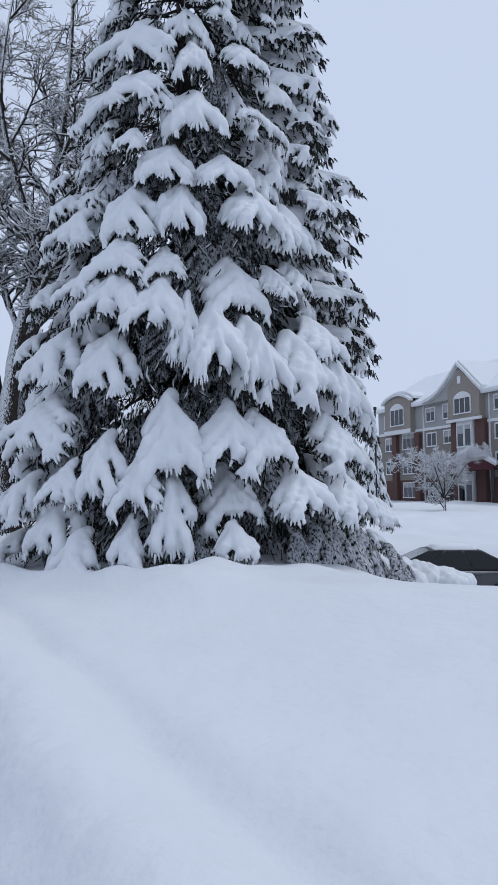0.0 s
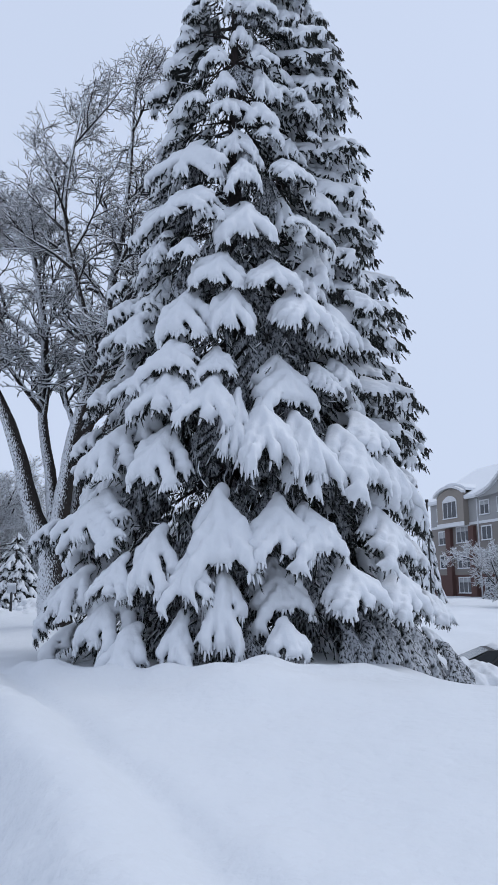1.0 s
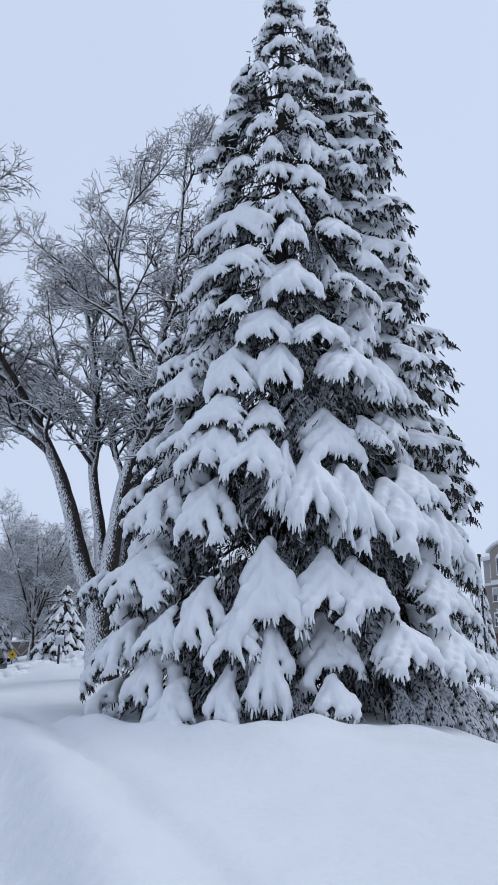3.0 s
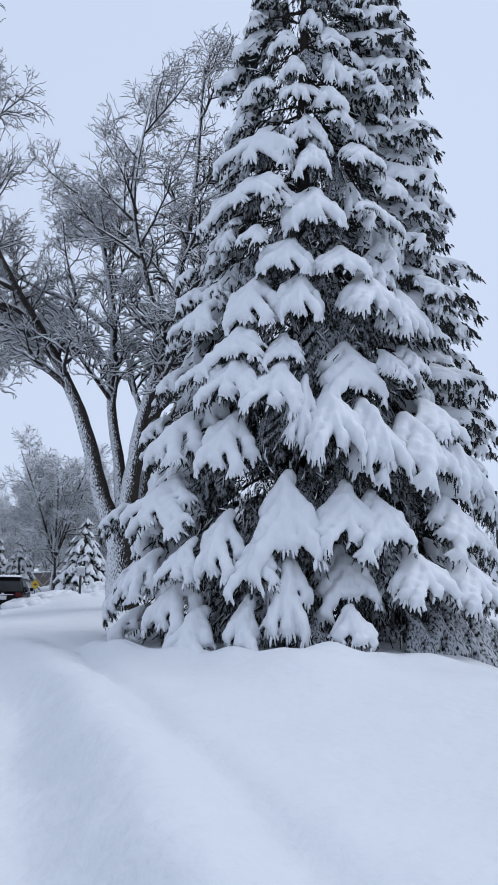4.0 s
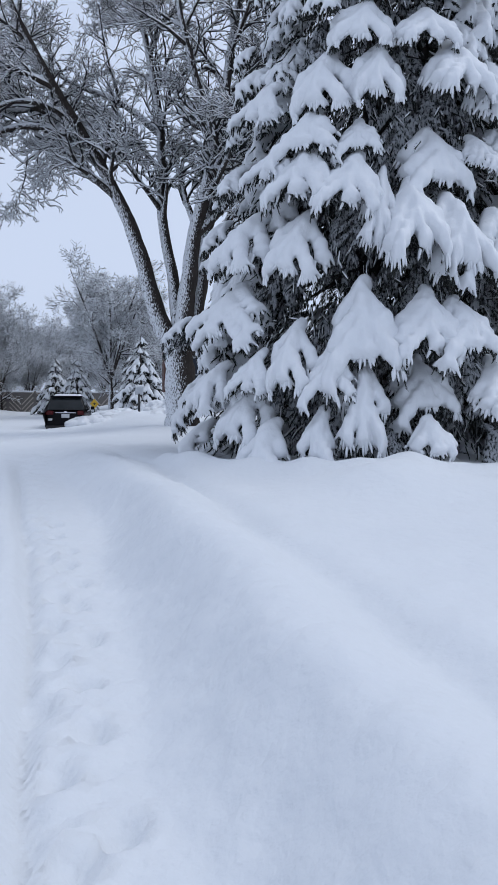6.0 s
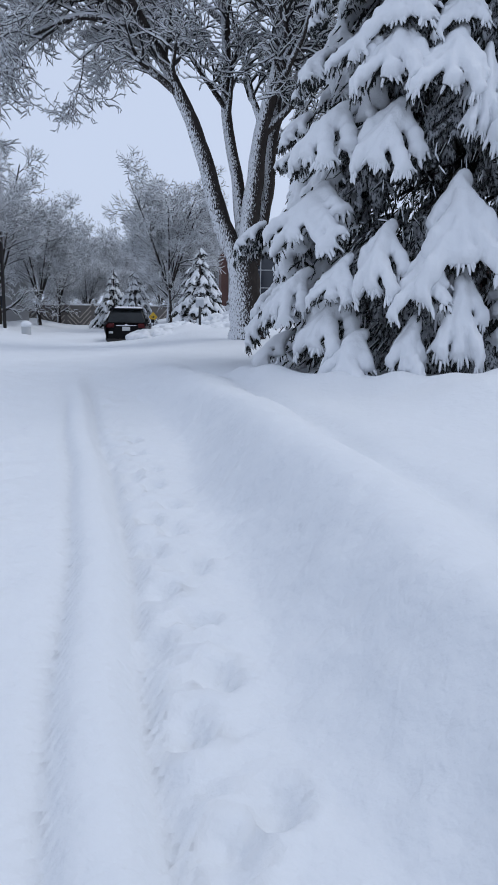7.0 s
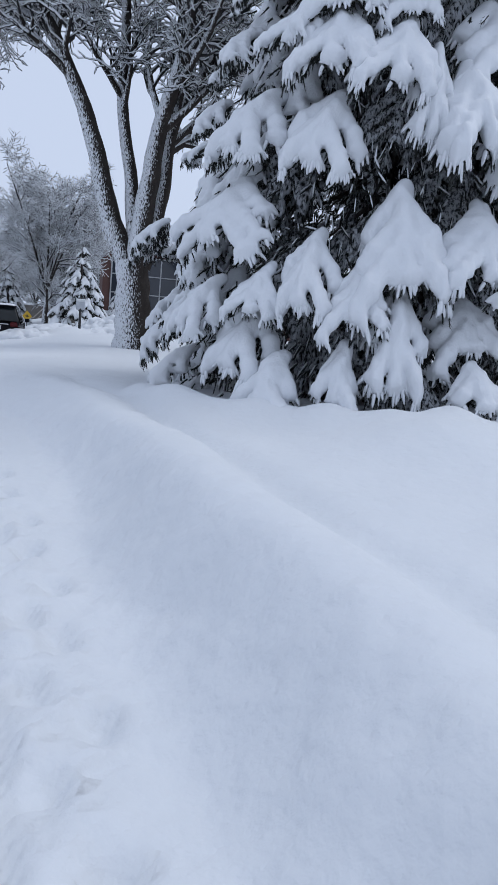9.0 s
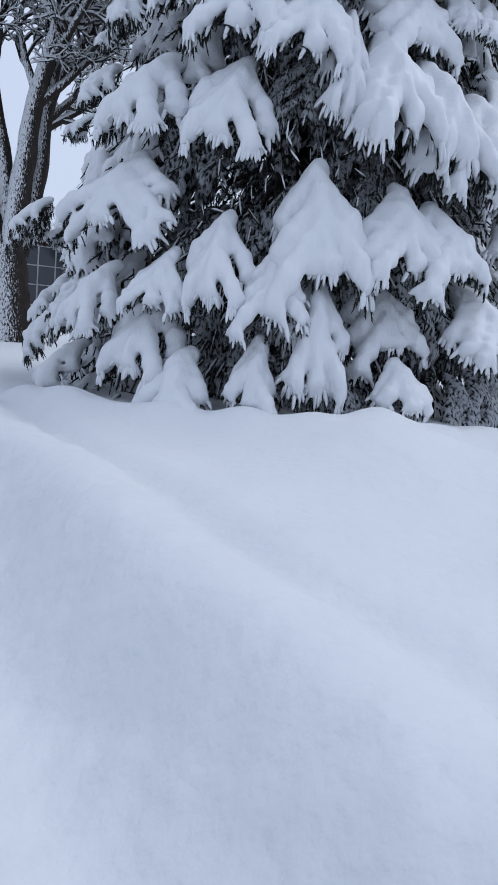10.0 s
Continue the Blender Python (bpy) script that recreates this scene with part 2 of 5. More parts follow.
    z = z + 0.035 * wave_noise(x, y, 3.2, 3, 3) * smooth(-0.6, 0.8, s) + 0.012 * wave_noise(x, y, 0.9, 4, 3)
    z = z + 0.25 * wave_noise(x, y, 40, 6, 2) * smooth(25, 90, d)
    return z


def axis(lo, hi, fine_lo, fine_hi, step, grow):
    a = list(np.arange(fine_lo, fine_hi, step))
    d, p = step, a[-1]
    while p < hi:
        d *= grow
        p += d
        a.append(p)
    d, p = step, a[0]
    while p > lo:
        d *= grow
        p -= d
        a.insert(0, p)
    return np.array(a)


gx, gy = axis(-900, 900, -6.0, 4.5, 0.05, 1.07), axis(-900, 1500, 1.2, 12.0, 0.055, 1.055)
GX, GY = np.meshgrid(gx, gy, indexing="ij")
GZ = ground(GX, GY)
# footprints in the trodden strip
frng = np.random.RandomState(12)
for k in range(26):
    u = -5.5 + 0.36 * k + frng.uniform(-0.08, 0.08)
    o = -1.92 - 0.05 * u - 0.21 * float(smooth(0.0, 6.0, u)) + 0.44 + (0.12 if k % 2 else -0.1) + frng.uniform(-0.06, 0.06)
    px, py = -1.4 + ROAD[0] * u + SIDE[0] * o, 6.5 + ROAD[1] * u + SIDE[1] * o
    a = (GX - px) * ROAD[0] + (GY - py) * ROAD[1]
    b = (GX - px) * SIDE[0] + (GY - py) * SIDE[1]
    rr = (a / 0.14) ** 2 + (b / 0.08) ** 2
    GZ += -0.075 * np.exp(-rr ** 2) + 0.018 * np.exp(-(np.sqrt(rr) - 1.5) ** 2 / 0.12)
nx, ny = GX.shape
ids = np.arange(nx * ny).reshape(nx, ny)
gf = np.stack((ids[:-1, :-1], ids[1:, :-1], ids[1:, 1:], ids[:-1, 1:]), -1).reshape(-1, 4)
thing("ground", "deep fresh snow with tyre ruts, footprints and banks", "snow ground", kind="structure",
      data=mesh_of("ground", np.stack((GX, GY, GZ), -1).reshape(-1, 3), gf, SNOW_GROUND))


# ---- snow-laden spruces ----
def pad_lines(rng, fingers, droop, spread, thin=1.0):
    """The bough's spine and side lobes, one metre long, each lobe ending in short fingers: pieces with their radii."""
    z = lambda u: -droop * u ** 1.7
    pieces = []
    us = np.linspace(0.05, 0.92, 6)
    wob = rng.uniform(-0.05, 0.05, 6)
    pts = np.array([(u, w, z(u)) for u, w in zip(us, wob)])

    def tips(e, d, r, count):
        side = np.array((-d[1], d[0], 0))
        side = side / max(np.linalg.norm(side), 1e-6)
        for q in range(count):
            o = (q - (count - 1) / 2) / max(count - 1, 1) * 2
            a = e + side * o * r * 0.75
            t = a + side * o * r * rng.uniform(0.5, 1.0) + d * rng.uniform(0.03, 0.09) * (1.2 - abs(o)) + np.array((0, 0, -rng.uniform(0.04, 0.1)))
            pieces.append((a, t, r * 0.55 * thin, rng.uniform(0.014, 0.024)))

    for i in range(5):
        pieces.append((pts[i], pts[i + 1], (0.08 + 0.05 * math.sin(math.pi * us[i])) * thin, (0.08 + 0.05 * math.sin(math.pi * us[i + 1])) * thin))
    tips(pts[-1], (pts[-1] - pts[-2]) / np.linalg.norm(pts[-1] - pts[-2]), 0.12, 6)
    for i in range(fingers):
        side = 1 if i % 2 else -1
        u0 = 0.15 + 0.62 * (i / fingers) + rng.uniform(-0.05, 0.05)
        a = np.array((u0, 0, z(u0)))
        reach = spread * (0.5 + 0.5 * math.sin(math.pi * (0.2 + 0.6 * u0))) * rng.uniform(0.75, 1.15)
        e = a + np.array((rng.uniform(0.18, 0.36), side * reach * 0.6, -rng.uniform(0.05, 0.17) - droop * 0.25))
        t = e + np.array((rng.uniform(0.03, 0.12), side * reach * 0.18, -rng.uniform(0.06, 0.16)))
        r = rng.uniform(0.09, 0.125)
        pieces += [(a, e, r * thin, r * thin), (e, t, r * thin, r * 0.8 * thin)]
        d = (t - e) / np.linalg.norm(t - e)
        tips(t, d, r, 5)
        for _ in range(2):
            c = a + rng.uniform(0.3, 1.0) * (e - a)
            dr = c + np.array((rng.uniform(-0.02, 0.1), side * rng.uniform(0.05, 0.14), -rng.uniform(0.07, 0.13)))
            pieces.append((c, dr, r * 0.55 * thin, rng.uniform(0.022, 0.034)))
    return pieces


def pad_mesh(rng, pieces, h, dark=False):
    pts = np.array([p for a, b, *_ in pieces for p in (a, b)])
    lo, hi = pts.min(0) - 0.22, pts.max(0) + 0.22
    n = np.ceil((hi - lo) / h).astype(int) + 1
    X, Y, Z = np.meshgrid(*[lo[q] + h * np.arange(n[q]) for q in range(3)], indexing="ij")
    P = np.stack((X, Y, Z), -1)
    total = 0
    for a, b, r0, r1 in pieces:
        ab = b - a
        t = np.clip(((P - a) @ ab) / (ab @ ab), 0, 1)
        q = P - (a + t[..., None] * ab)
        q[..., 2] *= np.where(q[..., 2] > 0, 1.0, 1.5)
        total = total + np.exp(-64 * (np.linalg.norm(q, axis=-1) - (r0 + (r1 - r0) * t)))
    f = -np.log(total + 1e-30) / 64
    ph = rng.uniform(0, 6.28, 6)
    f = f + 0.006 * np.sin(23 * X + ph[3]) * np.sin(21 * Y + ph[4]) + 0.013 * np.sin(11 * X + ph[0]) * np.sin(12 * Y + ph[1]) * np.sin(9 * Z + ph[2]) + 0.008 * smooth(0.45, 0.9, X) * np.sin(44 * Y + 1.2 * np.sin(7 * X + ph[4]) + ph[3]) + 0.008 * np.sin(34 * X + ph[2]) * np.sin(27 * Y + ph[5])
    if dark:
        # the needled underside: hangs below the snow, ragged
        f = f + 0.042
        lo = lo - np.array((-0.01, 0, 0.09))
    else:
        f = f - 0.004
    return surface_nets(f, lo, h)


def twigs(rng, base, way, length, radius, needles=9):
    """Hanging needled shoots: a thin core and stiff needles round it."""
    base, way = np.asarray(base), np.asarray(way)
    way = way / np.linalg.norm(way, axis=1, keepdims=True)
    tip = base + way * length[:, None]
    v, f = tubes(base, tip, radius * 0.4, radius * 0.2, 3)
    faces = [tuple(q) for q in f]
    n = len(base)
    t = rng.uniform(0.05, 1.0, (n, needles))
    out = rng.normal(0, 1, (n, needles, 3))
    out /= np.linalg.norm(out, axis=-1, keepdims=True)
    root = base[:, None] + way[:, None] * (t * length[:, None])[..., None]
    end = root + (out * 0.9 + way[:, None] * 0.8) * (radius[:, None, None] * rng.uniform(0.7, 1.5, (n, needles, 1)))
    wide = np.cross(out, way[:, None]) * (radius[:, None, None] * 0.24)
    nv = np.stack((root - wide, root + wide, end), 2).reshape(-1, 3)
    k = len(v) + 3 * np.arange(n * needles)
    faces += list(zip(k, k + 1, k + 2))
    return np.concatenate((v, nv)), faces


def bough_mesh(rng, pieces, count, needles, h):
    w = np.array([np.linalg.norm(b - a) for a, b, *_ in pieces])
    pick = rng.choice(len(pieces), count, p=w / w.sum())
    base, way = [], []
    for i in pick:
        a, b, r0, r1 = pieces[i]
        t = rng.uniform(0, 1.05)
        d = (b - a) / np.linalg.norm(b - a)
        c = a + t * (b - a)
        across = np.array((-d[1], d[0], 0)) * rng.uniform(-1, 1) * (r0 + 0.02)
        base.append(c + across + np.array((0, 0, -0.05)))
        way.append(d * rng.uniform(0.1, 0.7) + np.array((rng.uniform(-0.1, 0.3), rng.uniform(-0.4, 0.4), -rng.uniform(0.4, 1.1))))
    v1, f1 = twigs(rng, base, way, rng.uniform(0.06, 0.14, count), rng.uniform(0.022, 0.034, count), needles)
    p0 = np.array([p[0] for p in pieces]) - np.array((0, 0, 0.04))
    p1 = np.array([p[1] for p in pieces]) - np.array((0, 0, 0.04))
    p0 = np.concatenate((p0, [(-0.9, 0, 0.1)]))
    p1 = np.concatenate((p1, [(0.06, 0, -0.04)]))
    p0, p1 = p0[::3], p1[::3]
    v2, f2 = tubes(p0, p1, np.full(len(p0), 0.018), np.full(len(p0), 0.01), 3)
    v3, f3 = pad_mesh(rng, pieces, h, True)
    n1, n2 = len(v1), len(v1) + len(v2)
    return np.concatenate((v1, v2, v3)), f1 + [tuple(q + n1) for q in f2] + [tuple(q + n2) for q in f3]


KINDS = {"fan": (5, 0.5, 0.62, 1.0), "broad": (8, 0.5, 0.85, 0.8), "foot": (4, 0.75, 0.5, 0.95), "long": (6, 0.28, 0.36, 0.85), "cap": (4, 0.5, 0.5, 1.35), "curtain": (7, 0.95, 0.7, 0.6), "spike": (9, 0.1, 0.42, 0.5)}


def fringe(rng, pieces, count):
    """Short tapered fingers of snow along the pad's rim, as vertices and quads."""
    ends = [p for p in pieces if p[3] < 0.05] or pieces
    base, way, ln = [], [], []
    for _ in range(count):
        a, b, r0, r1 = ends[rng.randint(len(ends))]
        c = a + rng.uniform(0.35, 0.95) * (b - a)
        d = (b - a) / np.linalg.norm(b - a)
        side = np.array((-d[1], d[0], 0)) * rng.uniform(-1, 1)
        base.append(c + side * r0 * 0.5)
        w = d * 0.9 + side * 0.8 + np.array((rng.uniform(-0.1, 0.35), 0, -rng.uniform(0.1, 0.5)))
        way.append(w / np.linalg.norm(w))
        ln.append(rng.uniform(0.06, 0.13))
    base, way, ln = np.array(base), np.array(way), np.array(ln)[:, None, None]
    r = rng.uniform(0.017, 0.03, count)[:, None, None]
    u = np.cross(way, (0.31, 0.2, 0.93))
    u /= np.linalg.norm(u, axis=1, keepdims=True)
    w = np.cross(way, u)
    ang = np.arange(6) * np.pi / 3
    ring = u[:, None] * np.cos(ang)[None, :, None] + w[:, None] * np.sin(ang)[None, :, None]
    steps = ((0.0, 1.0), (0.55, 0.95), (0.85, 0.7), (1.0, 0.12))
    v = np.concatenate([base[:, None] + way[:, None] * ln * t + np.array((0, 0, -0.02 * t * t)) + ring * r * k for t, k in steps], 1)
    q = np.arange(6)
    quad = np.concatenate([np.stack((q, q + 6, (q + 1) % 6 + 6, (q + 1) % 6), 1) + 6 * k for k in range(3)])
    return v.reshape(-1, 3), (quad[None] + (np.arange(count) * 24)[:, None, None]).reshape(-1, 4)


def snow_of(rng, pieces, h, count):
    v, f = pad_mesh(rng, pieces, h)
    v2, f2 = fringe(rng, pieces, count)
    return np.concatenate((v, v2)), np.concatenate((f, f2 + len(v)))


PADS, PADS_FAR = {}, {}
prng = np.random.RandomState(4)
for kind_name, (fingers, droop, spread, thin) in KINDS.items():
    PADS[kind_name], PADS_FAR[kind_name] = [], []
    for _ in range(3):
        pieces = pad_lines(prng, fingers, droop, spread, thin)
        PADS[kind_name].append((mesh_of("bough", *bough_mesh(prng, pieces, 280 if kind_name in ("long", "spike") else 190, 15, 0.1), NEEDLE), mesh_of("snow_pad", *snow_of(prng, pieces, 0.038, 90), FROST if kind_name == "curtain" else SNOW)))
        far_raw = bough_mesh(prng, pieces, 46, 4, 0.14), snow_of(prng, pieces, 0.085, 12)
        PADS_FAR[kind_name].append((mesh_of("bough", *far_raw[0], NEEDLE), mesh_of("snow_pad", *far_raw[1], SNOW), *far_raw))

# bearing from the trunk in degrees, height and reach of the snow pad's middle, its width and its drop, in metres
LOW = [
    (291, 2.46, 3.62, 1.05, 0.96), (299, 2.38, 3.64, 0.98, 0.8), (275, 2.46, 3.62, 1.13, 1.22), (276, 1.38, 3.87, 0.85, 1.1),
    (268, 1.68, 3.8, 0.77, 0.69), (258, 1.95, 3.74, 0.79, 0.97), (246, 1.05, 3.7, 1.0, 0.95), (308, 1.49, 3.85, 0.99, 0.81),
    (325, 1.49, 3.85, 1.06, 0.86), (350, 1.12, 3.94, 0.76, 0.54), (326, 2.46, 3.62, 1.07, 0.78), (291, 1.5, 3.27, 0.99, 0.81),
    (255, 0.64, 4.05, 0.96, 0.52), (267, 0.77, 4.02, 0.59, 0.68), (290, 0.75, 4.02, 0.76, 0.51), 
    (235, 2.74, 3.55, 1.26, 0.87), (249, 1.7, 3.8, 0.72, 0.63), (235, 1.44, 3.86, 0.67, 0.76)]
MIDDLE = [
    (284, 8.26, 2.26, 1.16, 1.1), (273, 7.2, 2.51, 1.05, 0.84), (278, 6.37, 2.7, 0.86, 1.01), (296, 7.11, 2.53, 1.0, 0.74),
    (307, 6.5, 2.67, 1.04, 1.04), (258, 6.37, 2.7, 1.13, 1.02), (264, 4.73, 3.09, 1.61, 1.04), (280, 4.32, 3.18, 0.65, 1.02),
    (257, 3.68, 3.33, 1.02, 1.02), (294, 3.87, 3.29, 1.38, 1.38), (305, 3.62, 3.35, 0.75, 0.84), (318, 3.71, 3.33, 1.07, 1.07),
    (338, 3.45, 3.39, 1.36, 1.25), (299, 5.09, 2.64, 1.19, 0.99), (237, 3.8, 3.31, 1.09, 0.99), (245, 5.04, 3.01, 0.9, 0.7),
    (255, 5.49, 2.91, 1.09, 0.79), (233, 6.23, 2.74, 0.97, 0.75), (329, 4.32, 3.19, 1.13, 0.62)]
UPPER = [
    (281, 14.18, 0.87, 0.66, 0.58), (286, 13.24, 1.09, 0.56, 0.63), (258, 12.68, 1.22, 0.75, 0.62), (307, 12.81, 1.19, 0.69, 0.55),
    (269, 11.9, 1.41, 0.66, 0.59), (339, 12.52, 1.26, 0.84, 0.56), (298, 11.0, 1.62, 0.82, 0.7), (306, 10.63, 1.7, 0.69, 0.44),
    (353, 11.82, 1.66, 1.38, 0.83), (316, 9.78, 1.9, 0.91, 0.55), (250, 10.01, 1.85, 1.22, 1.1), (284, 9.45, 1.98, 0.68, 0.8),
    (244, 8.92, 2.11, 1.29, 0.82), (267, 8.55, 2.19, 0.68, 0.68), (344, 9.43, 1.99, 1.07, 0.63), (205, 13.1, 1.32, 1.01, 0.86),
    (206, 12.22, 1.78, 0.84, 0.56), (248, 16.22, 0.39, 0.8, 0.64), (273, 15.27, 0.62, 0.92, 0.61)]


# low boughs on the lee side, hanging to the ground and thinly snowed
SKIRT = [(b, z, r, w, d, "curtain") for b, z, r, w, d in ((331, 0.5, 3.75, 1.2, 1.3), (340, 0.4, 4.0, 1.3, 1.35), (350, 0.35, 3.9, 1.2, 1.3), (322, 0.5, 3.7, 1.0, 1.1), (312, 0.45, 3.75, 1.0, 1.0), (346, 0.2, 4.35, 0.9, 0.8), (283, 0.5, 3.75, 1.0, 0.9))]
# level boughs on the lee side: bearing, height and reach of the tip, length, width
SPIKES = []
srng = np.random.RandomState(23)
for tip in (15.45, 14.75, 14.05, 13.3, 12.7, 12.1, 11.3, 10.4, 9.4, 8.6, 7.85, 7.15, 6.5, 6.0, 5.35, 4.9, 4.3):
    out = float(np.interp(tip, (4.3, 6.0, 9.4, 11.3, 14.0, 15.5, 17.0), (3.73, 3.6, 3.2, 2.8, 2.28, 1.68, 0.8)))
    for bearing, less in ((9, 0.0), (350, 0.2), (29, 0.1)):
        reach = out - less + srng.uniform(-0.5, 0.12)
        SPIKES.append((bearing + srng.uniform(-7, 7), tip + srng.uniform(-0.15, 0.15) + 0.2 * (bearing != 9), reach, min(reach * 0.75, 2.1) * srng.uniform(0.75, 1.0), srng.uniform(0.75, 1.15)))


def bough_pose(bearing, z, reach, width, drop, rng):
    """Length, turn and size of a bough whose pad's middle lies there."""
    length = max(drop * 1.15, width * 0.85)
    tilt = math.degrees(math.atan2(drop * 0.55, length)) * 0.8 + rng.uniform(-5, 5)
    a = radians(bearing)
    inner = reach - 0.55 * length * math.cos(radians(tilt))
    top = z + 0.5 * drop
    return (Matrix.Translation((inner * math.cos(a), inner * math.sin(a), top)) @ Matrix.Rotation(a, 4, "Z")
            @ Matrix.Rotation(radians(tilt), 4, "Y") @ Matrix.Rotation(radians(rng.uniform(-7, 7)), 4, "X") @ Matrix.Diagonal((length, width * 0.9, length, 1)))


def spruce(at, height, radius, fixed, seed, label, limit=280, facing=(140, 400), spacing=0.54, slender=False, skirt=(), spikes=()):
    rng = np.random.RandomState(seed)
    tree = thing("spruce_tree", label, "spruce tree", at, group="large spruces by the road")
    R = lambda z: radius * np.maximum(0, 1 - z / height) ** 0.88 * (0.86 + 0.14 * np.minimum(1, np.maximum(z, 0) / 2.2)) + 0.28 * np.exp(-((z - height + 4.0) / 2.4) ** 2)
    if slender:
        R = lambda z: radius * np.maximum(0, 1 - z / height) ** 0.9 + 0.3 * np.exp(-((z - height + 4.0) / 2.4) ** 2)
    zs = np.linspace(-0.4, height, 14)
    lean = rng.uniform(-0.05, 0.05, (14, 2))
    tp = np.column_stack((lean, zs))
    tr = 0.3 * (1 - zs / (height + 0.3)) + 0.015
    v, f = tubes(tp[:-1], tp[1:], tr[:-1], tr[1:], 9)
    part_mesh("trunk", mesh_of("trunk", v, f, BARK_DARK), tree, "dark rough bark trunk")
    rows = []
    for b, z, r, w, d in fixed:
        if w > 1.3 and z < 9:
            # a wide bough: two lobes side by side, one hanging lower
            half = math.degrees(0.26 * w / r)
            rows += [(b - half, z + 0.08, r, w * 0.66, d, "fan"), (b + half, z - 0.1, r + 0.05, w * 0.62, d * 0.95, "fan")]
            continue
        rows.append((b, z, r, w, d, "cap" if z < 0.8 else "foot" if d > 1.25 * w else "broad" if w > 1.2 else "cap" if z > 10 else "fan"))
    rows += list(skirt)
    # fill the rest of the cone, tier by tier
    z, k = 0.45, 0
    fill = []
    while z < height - 0.35:
        around = max(6, int(2 * math.pi * R(z) / (spacing + 0.05 * R(z))))
        for i in range(around):
            b = 137.5 * k + 360 * i / around + rng.uniform(-7, 7)
            zz = z + rng.uniform(-0.4, 0.4)
            if rng.uniform() < (0.16 if zz < 8 else 0.06):
                continue
            size = (0.42 + 0.115 * R(zz)) * rng.uniform(0.6, 1.35) + 0.1 * smooth(8, 13, zz) * (1.1 if slender else 1.0)
            kn = ("fan", "long", "foot", "long", "broad", "fan")[rng.randint(6)] if not slender else "long"
            lee = (b % 360 > 338 or b % 360 < 50) and zz > 4.2
            if lee and spikes and zz < 15:
                if rng.uniform() < 0.55:
                    continue
                kn = "long"
            if zz < 1.0 and 150 < b % 360 < 240 and rng.uniform() < 0.5:
                continue
            r = R(zz) * (rng.uniform(0.86, 1.1) if kn == "long" else rng.uniform(0.78, 0.96)) - 0.1
            if 135 < b % 360 < 236 and not slender:
                # a lobe of long boughs on the far side
                r *= 0.92 + 0.2 * math.exp(-((b % 360 - 171) / 19) ** 2) * smooth(0.2, 1.6, zz) * (1 - smooth(2.6, 5.2, zz))
            elif 236 < b % 360 < 252 and not slender and 1.2 < zz < 4.5:
                r *= 1.05
            clash = any(abs((b - q[0] + 180) % 360 - 180) * radians(1) * r < 0.33 * (q[3] + size) and abs(zz - q[1]) < 0.42 * (q[4] + 0.5) for q in rows)
            if clash and rng.uniform() < (0.72 if zz < 6 else 0.88):
                continue
            if clash:
                kn = "curtain"
            if zz < 1.3 and 320 < b % 360 < 360:
                continue
            fill.append((b, zz, r * (0.74 if clash else 1.0), size * rng.uniform(0.75, 1.05), size * (0.6 if kn == "long" else rng.uniform(0.75, 1.15)), kn))
        z += 0.45 + 0.035 * R(z)
        k += 1
    near = [q for q in fill if (q[0] - facing[0]) % 360 < facing[1] - facing[0]]
    rng.shuffle(near)
    near = [(float(a[0]), float(a[1]), float(a[2]), float(a[3]), float(a[4]), str(a[5])) for a in near]
    chosen = rows + near[:limit - len(rows)]
    rest = near[limit - len(rows):]
    for b, z, r, w, d, kn in chosen:
        green, snow = PADS[kn][rng.randint(3)][:2]
        ob = part_mesh("bough", green, tree, m=bough_pose(b, z, r, w, d, rng))
        cover = part_mesh("snow_pad", snow, ob, "thick pillow of fresh snow")
        if (b, z, r, w, d, kn) in skirt:
            cover.matrix_basis = Matrix.Translation((0.0, 0, -0.045)) @ Matrix.Diagonal((0.97, 0.9, 0.9, 1))
        elif slender:
            cover.matrix_basis = Matrix.Translation((0.02, 0, 0.035)) @ Matrix.Diagonal((0.88, 0.74, 0.95, 1))
        elif kn == "long":
            cover.matrix_basis = Matrix.Translation((0.02, 0, 0.035)) @ Matrix.Diagonal((0.93, 0.88, 1.0, 1))
    # level, half-bare boughs on the lee side
    for b, tip, reach, length, width in spikes:
        green, snow = PADS["spike"][rng.randint(3)][:2]
        a, tilt = radians(b), radians(rng.uniform(6, 15))
        inner = reach - length * math.cos(tilt)
        m = (Matrix.Translation((inner * math.cos(a), inner * math.sin(a), tip + length * math.sin(tilt) + 0.1 * length)) @ Matrix.Rotation(a, 4, "Z")
             @ Matrix.Rotation(tilt, 4, "Y") @ Matrix.Rotation(radians(rng.uniform(-9, 9)), 4, "X") @ Matrix.Diagonal((length, width, 1.05, 1)))
        ob = part_mesh("bough", green, tree, m=m)
        cover = part_mesh("snow_pad", snow, ob, "thin ridge of snow along the bough")
        cover.matrix_basis = Matrix.Translation((0.02, 0, 0.04)) @ Matrix.Diagonal((rng.uniform(0.86, 0.98), rng.uniform(0.7, 1.0), 1.15, 1))
    # the rest, and the side away, joined
    back_rows = [q for q in fill if (q[0] - facing[0]) % 360 >= facing[1] - facing[0]][::5] + rest[::2]
    inner_rows = []
    for i in range(90 if not slender else 40):
        iz = height * 0.68 * (1 - math.sqrt(rng.uniform(0.02, 1))) + 0.5
        inner_rows.append((rng.uniform(180, 380), iz, float(R(iz)) * rng.uniform(0.5, 0.7), rng.uniform(0.6, 1.0), rng.uniform(0.7, 1.1), "curtain"))
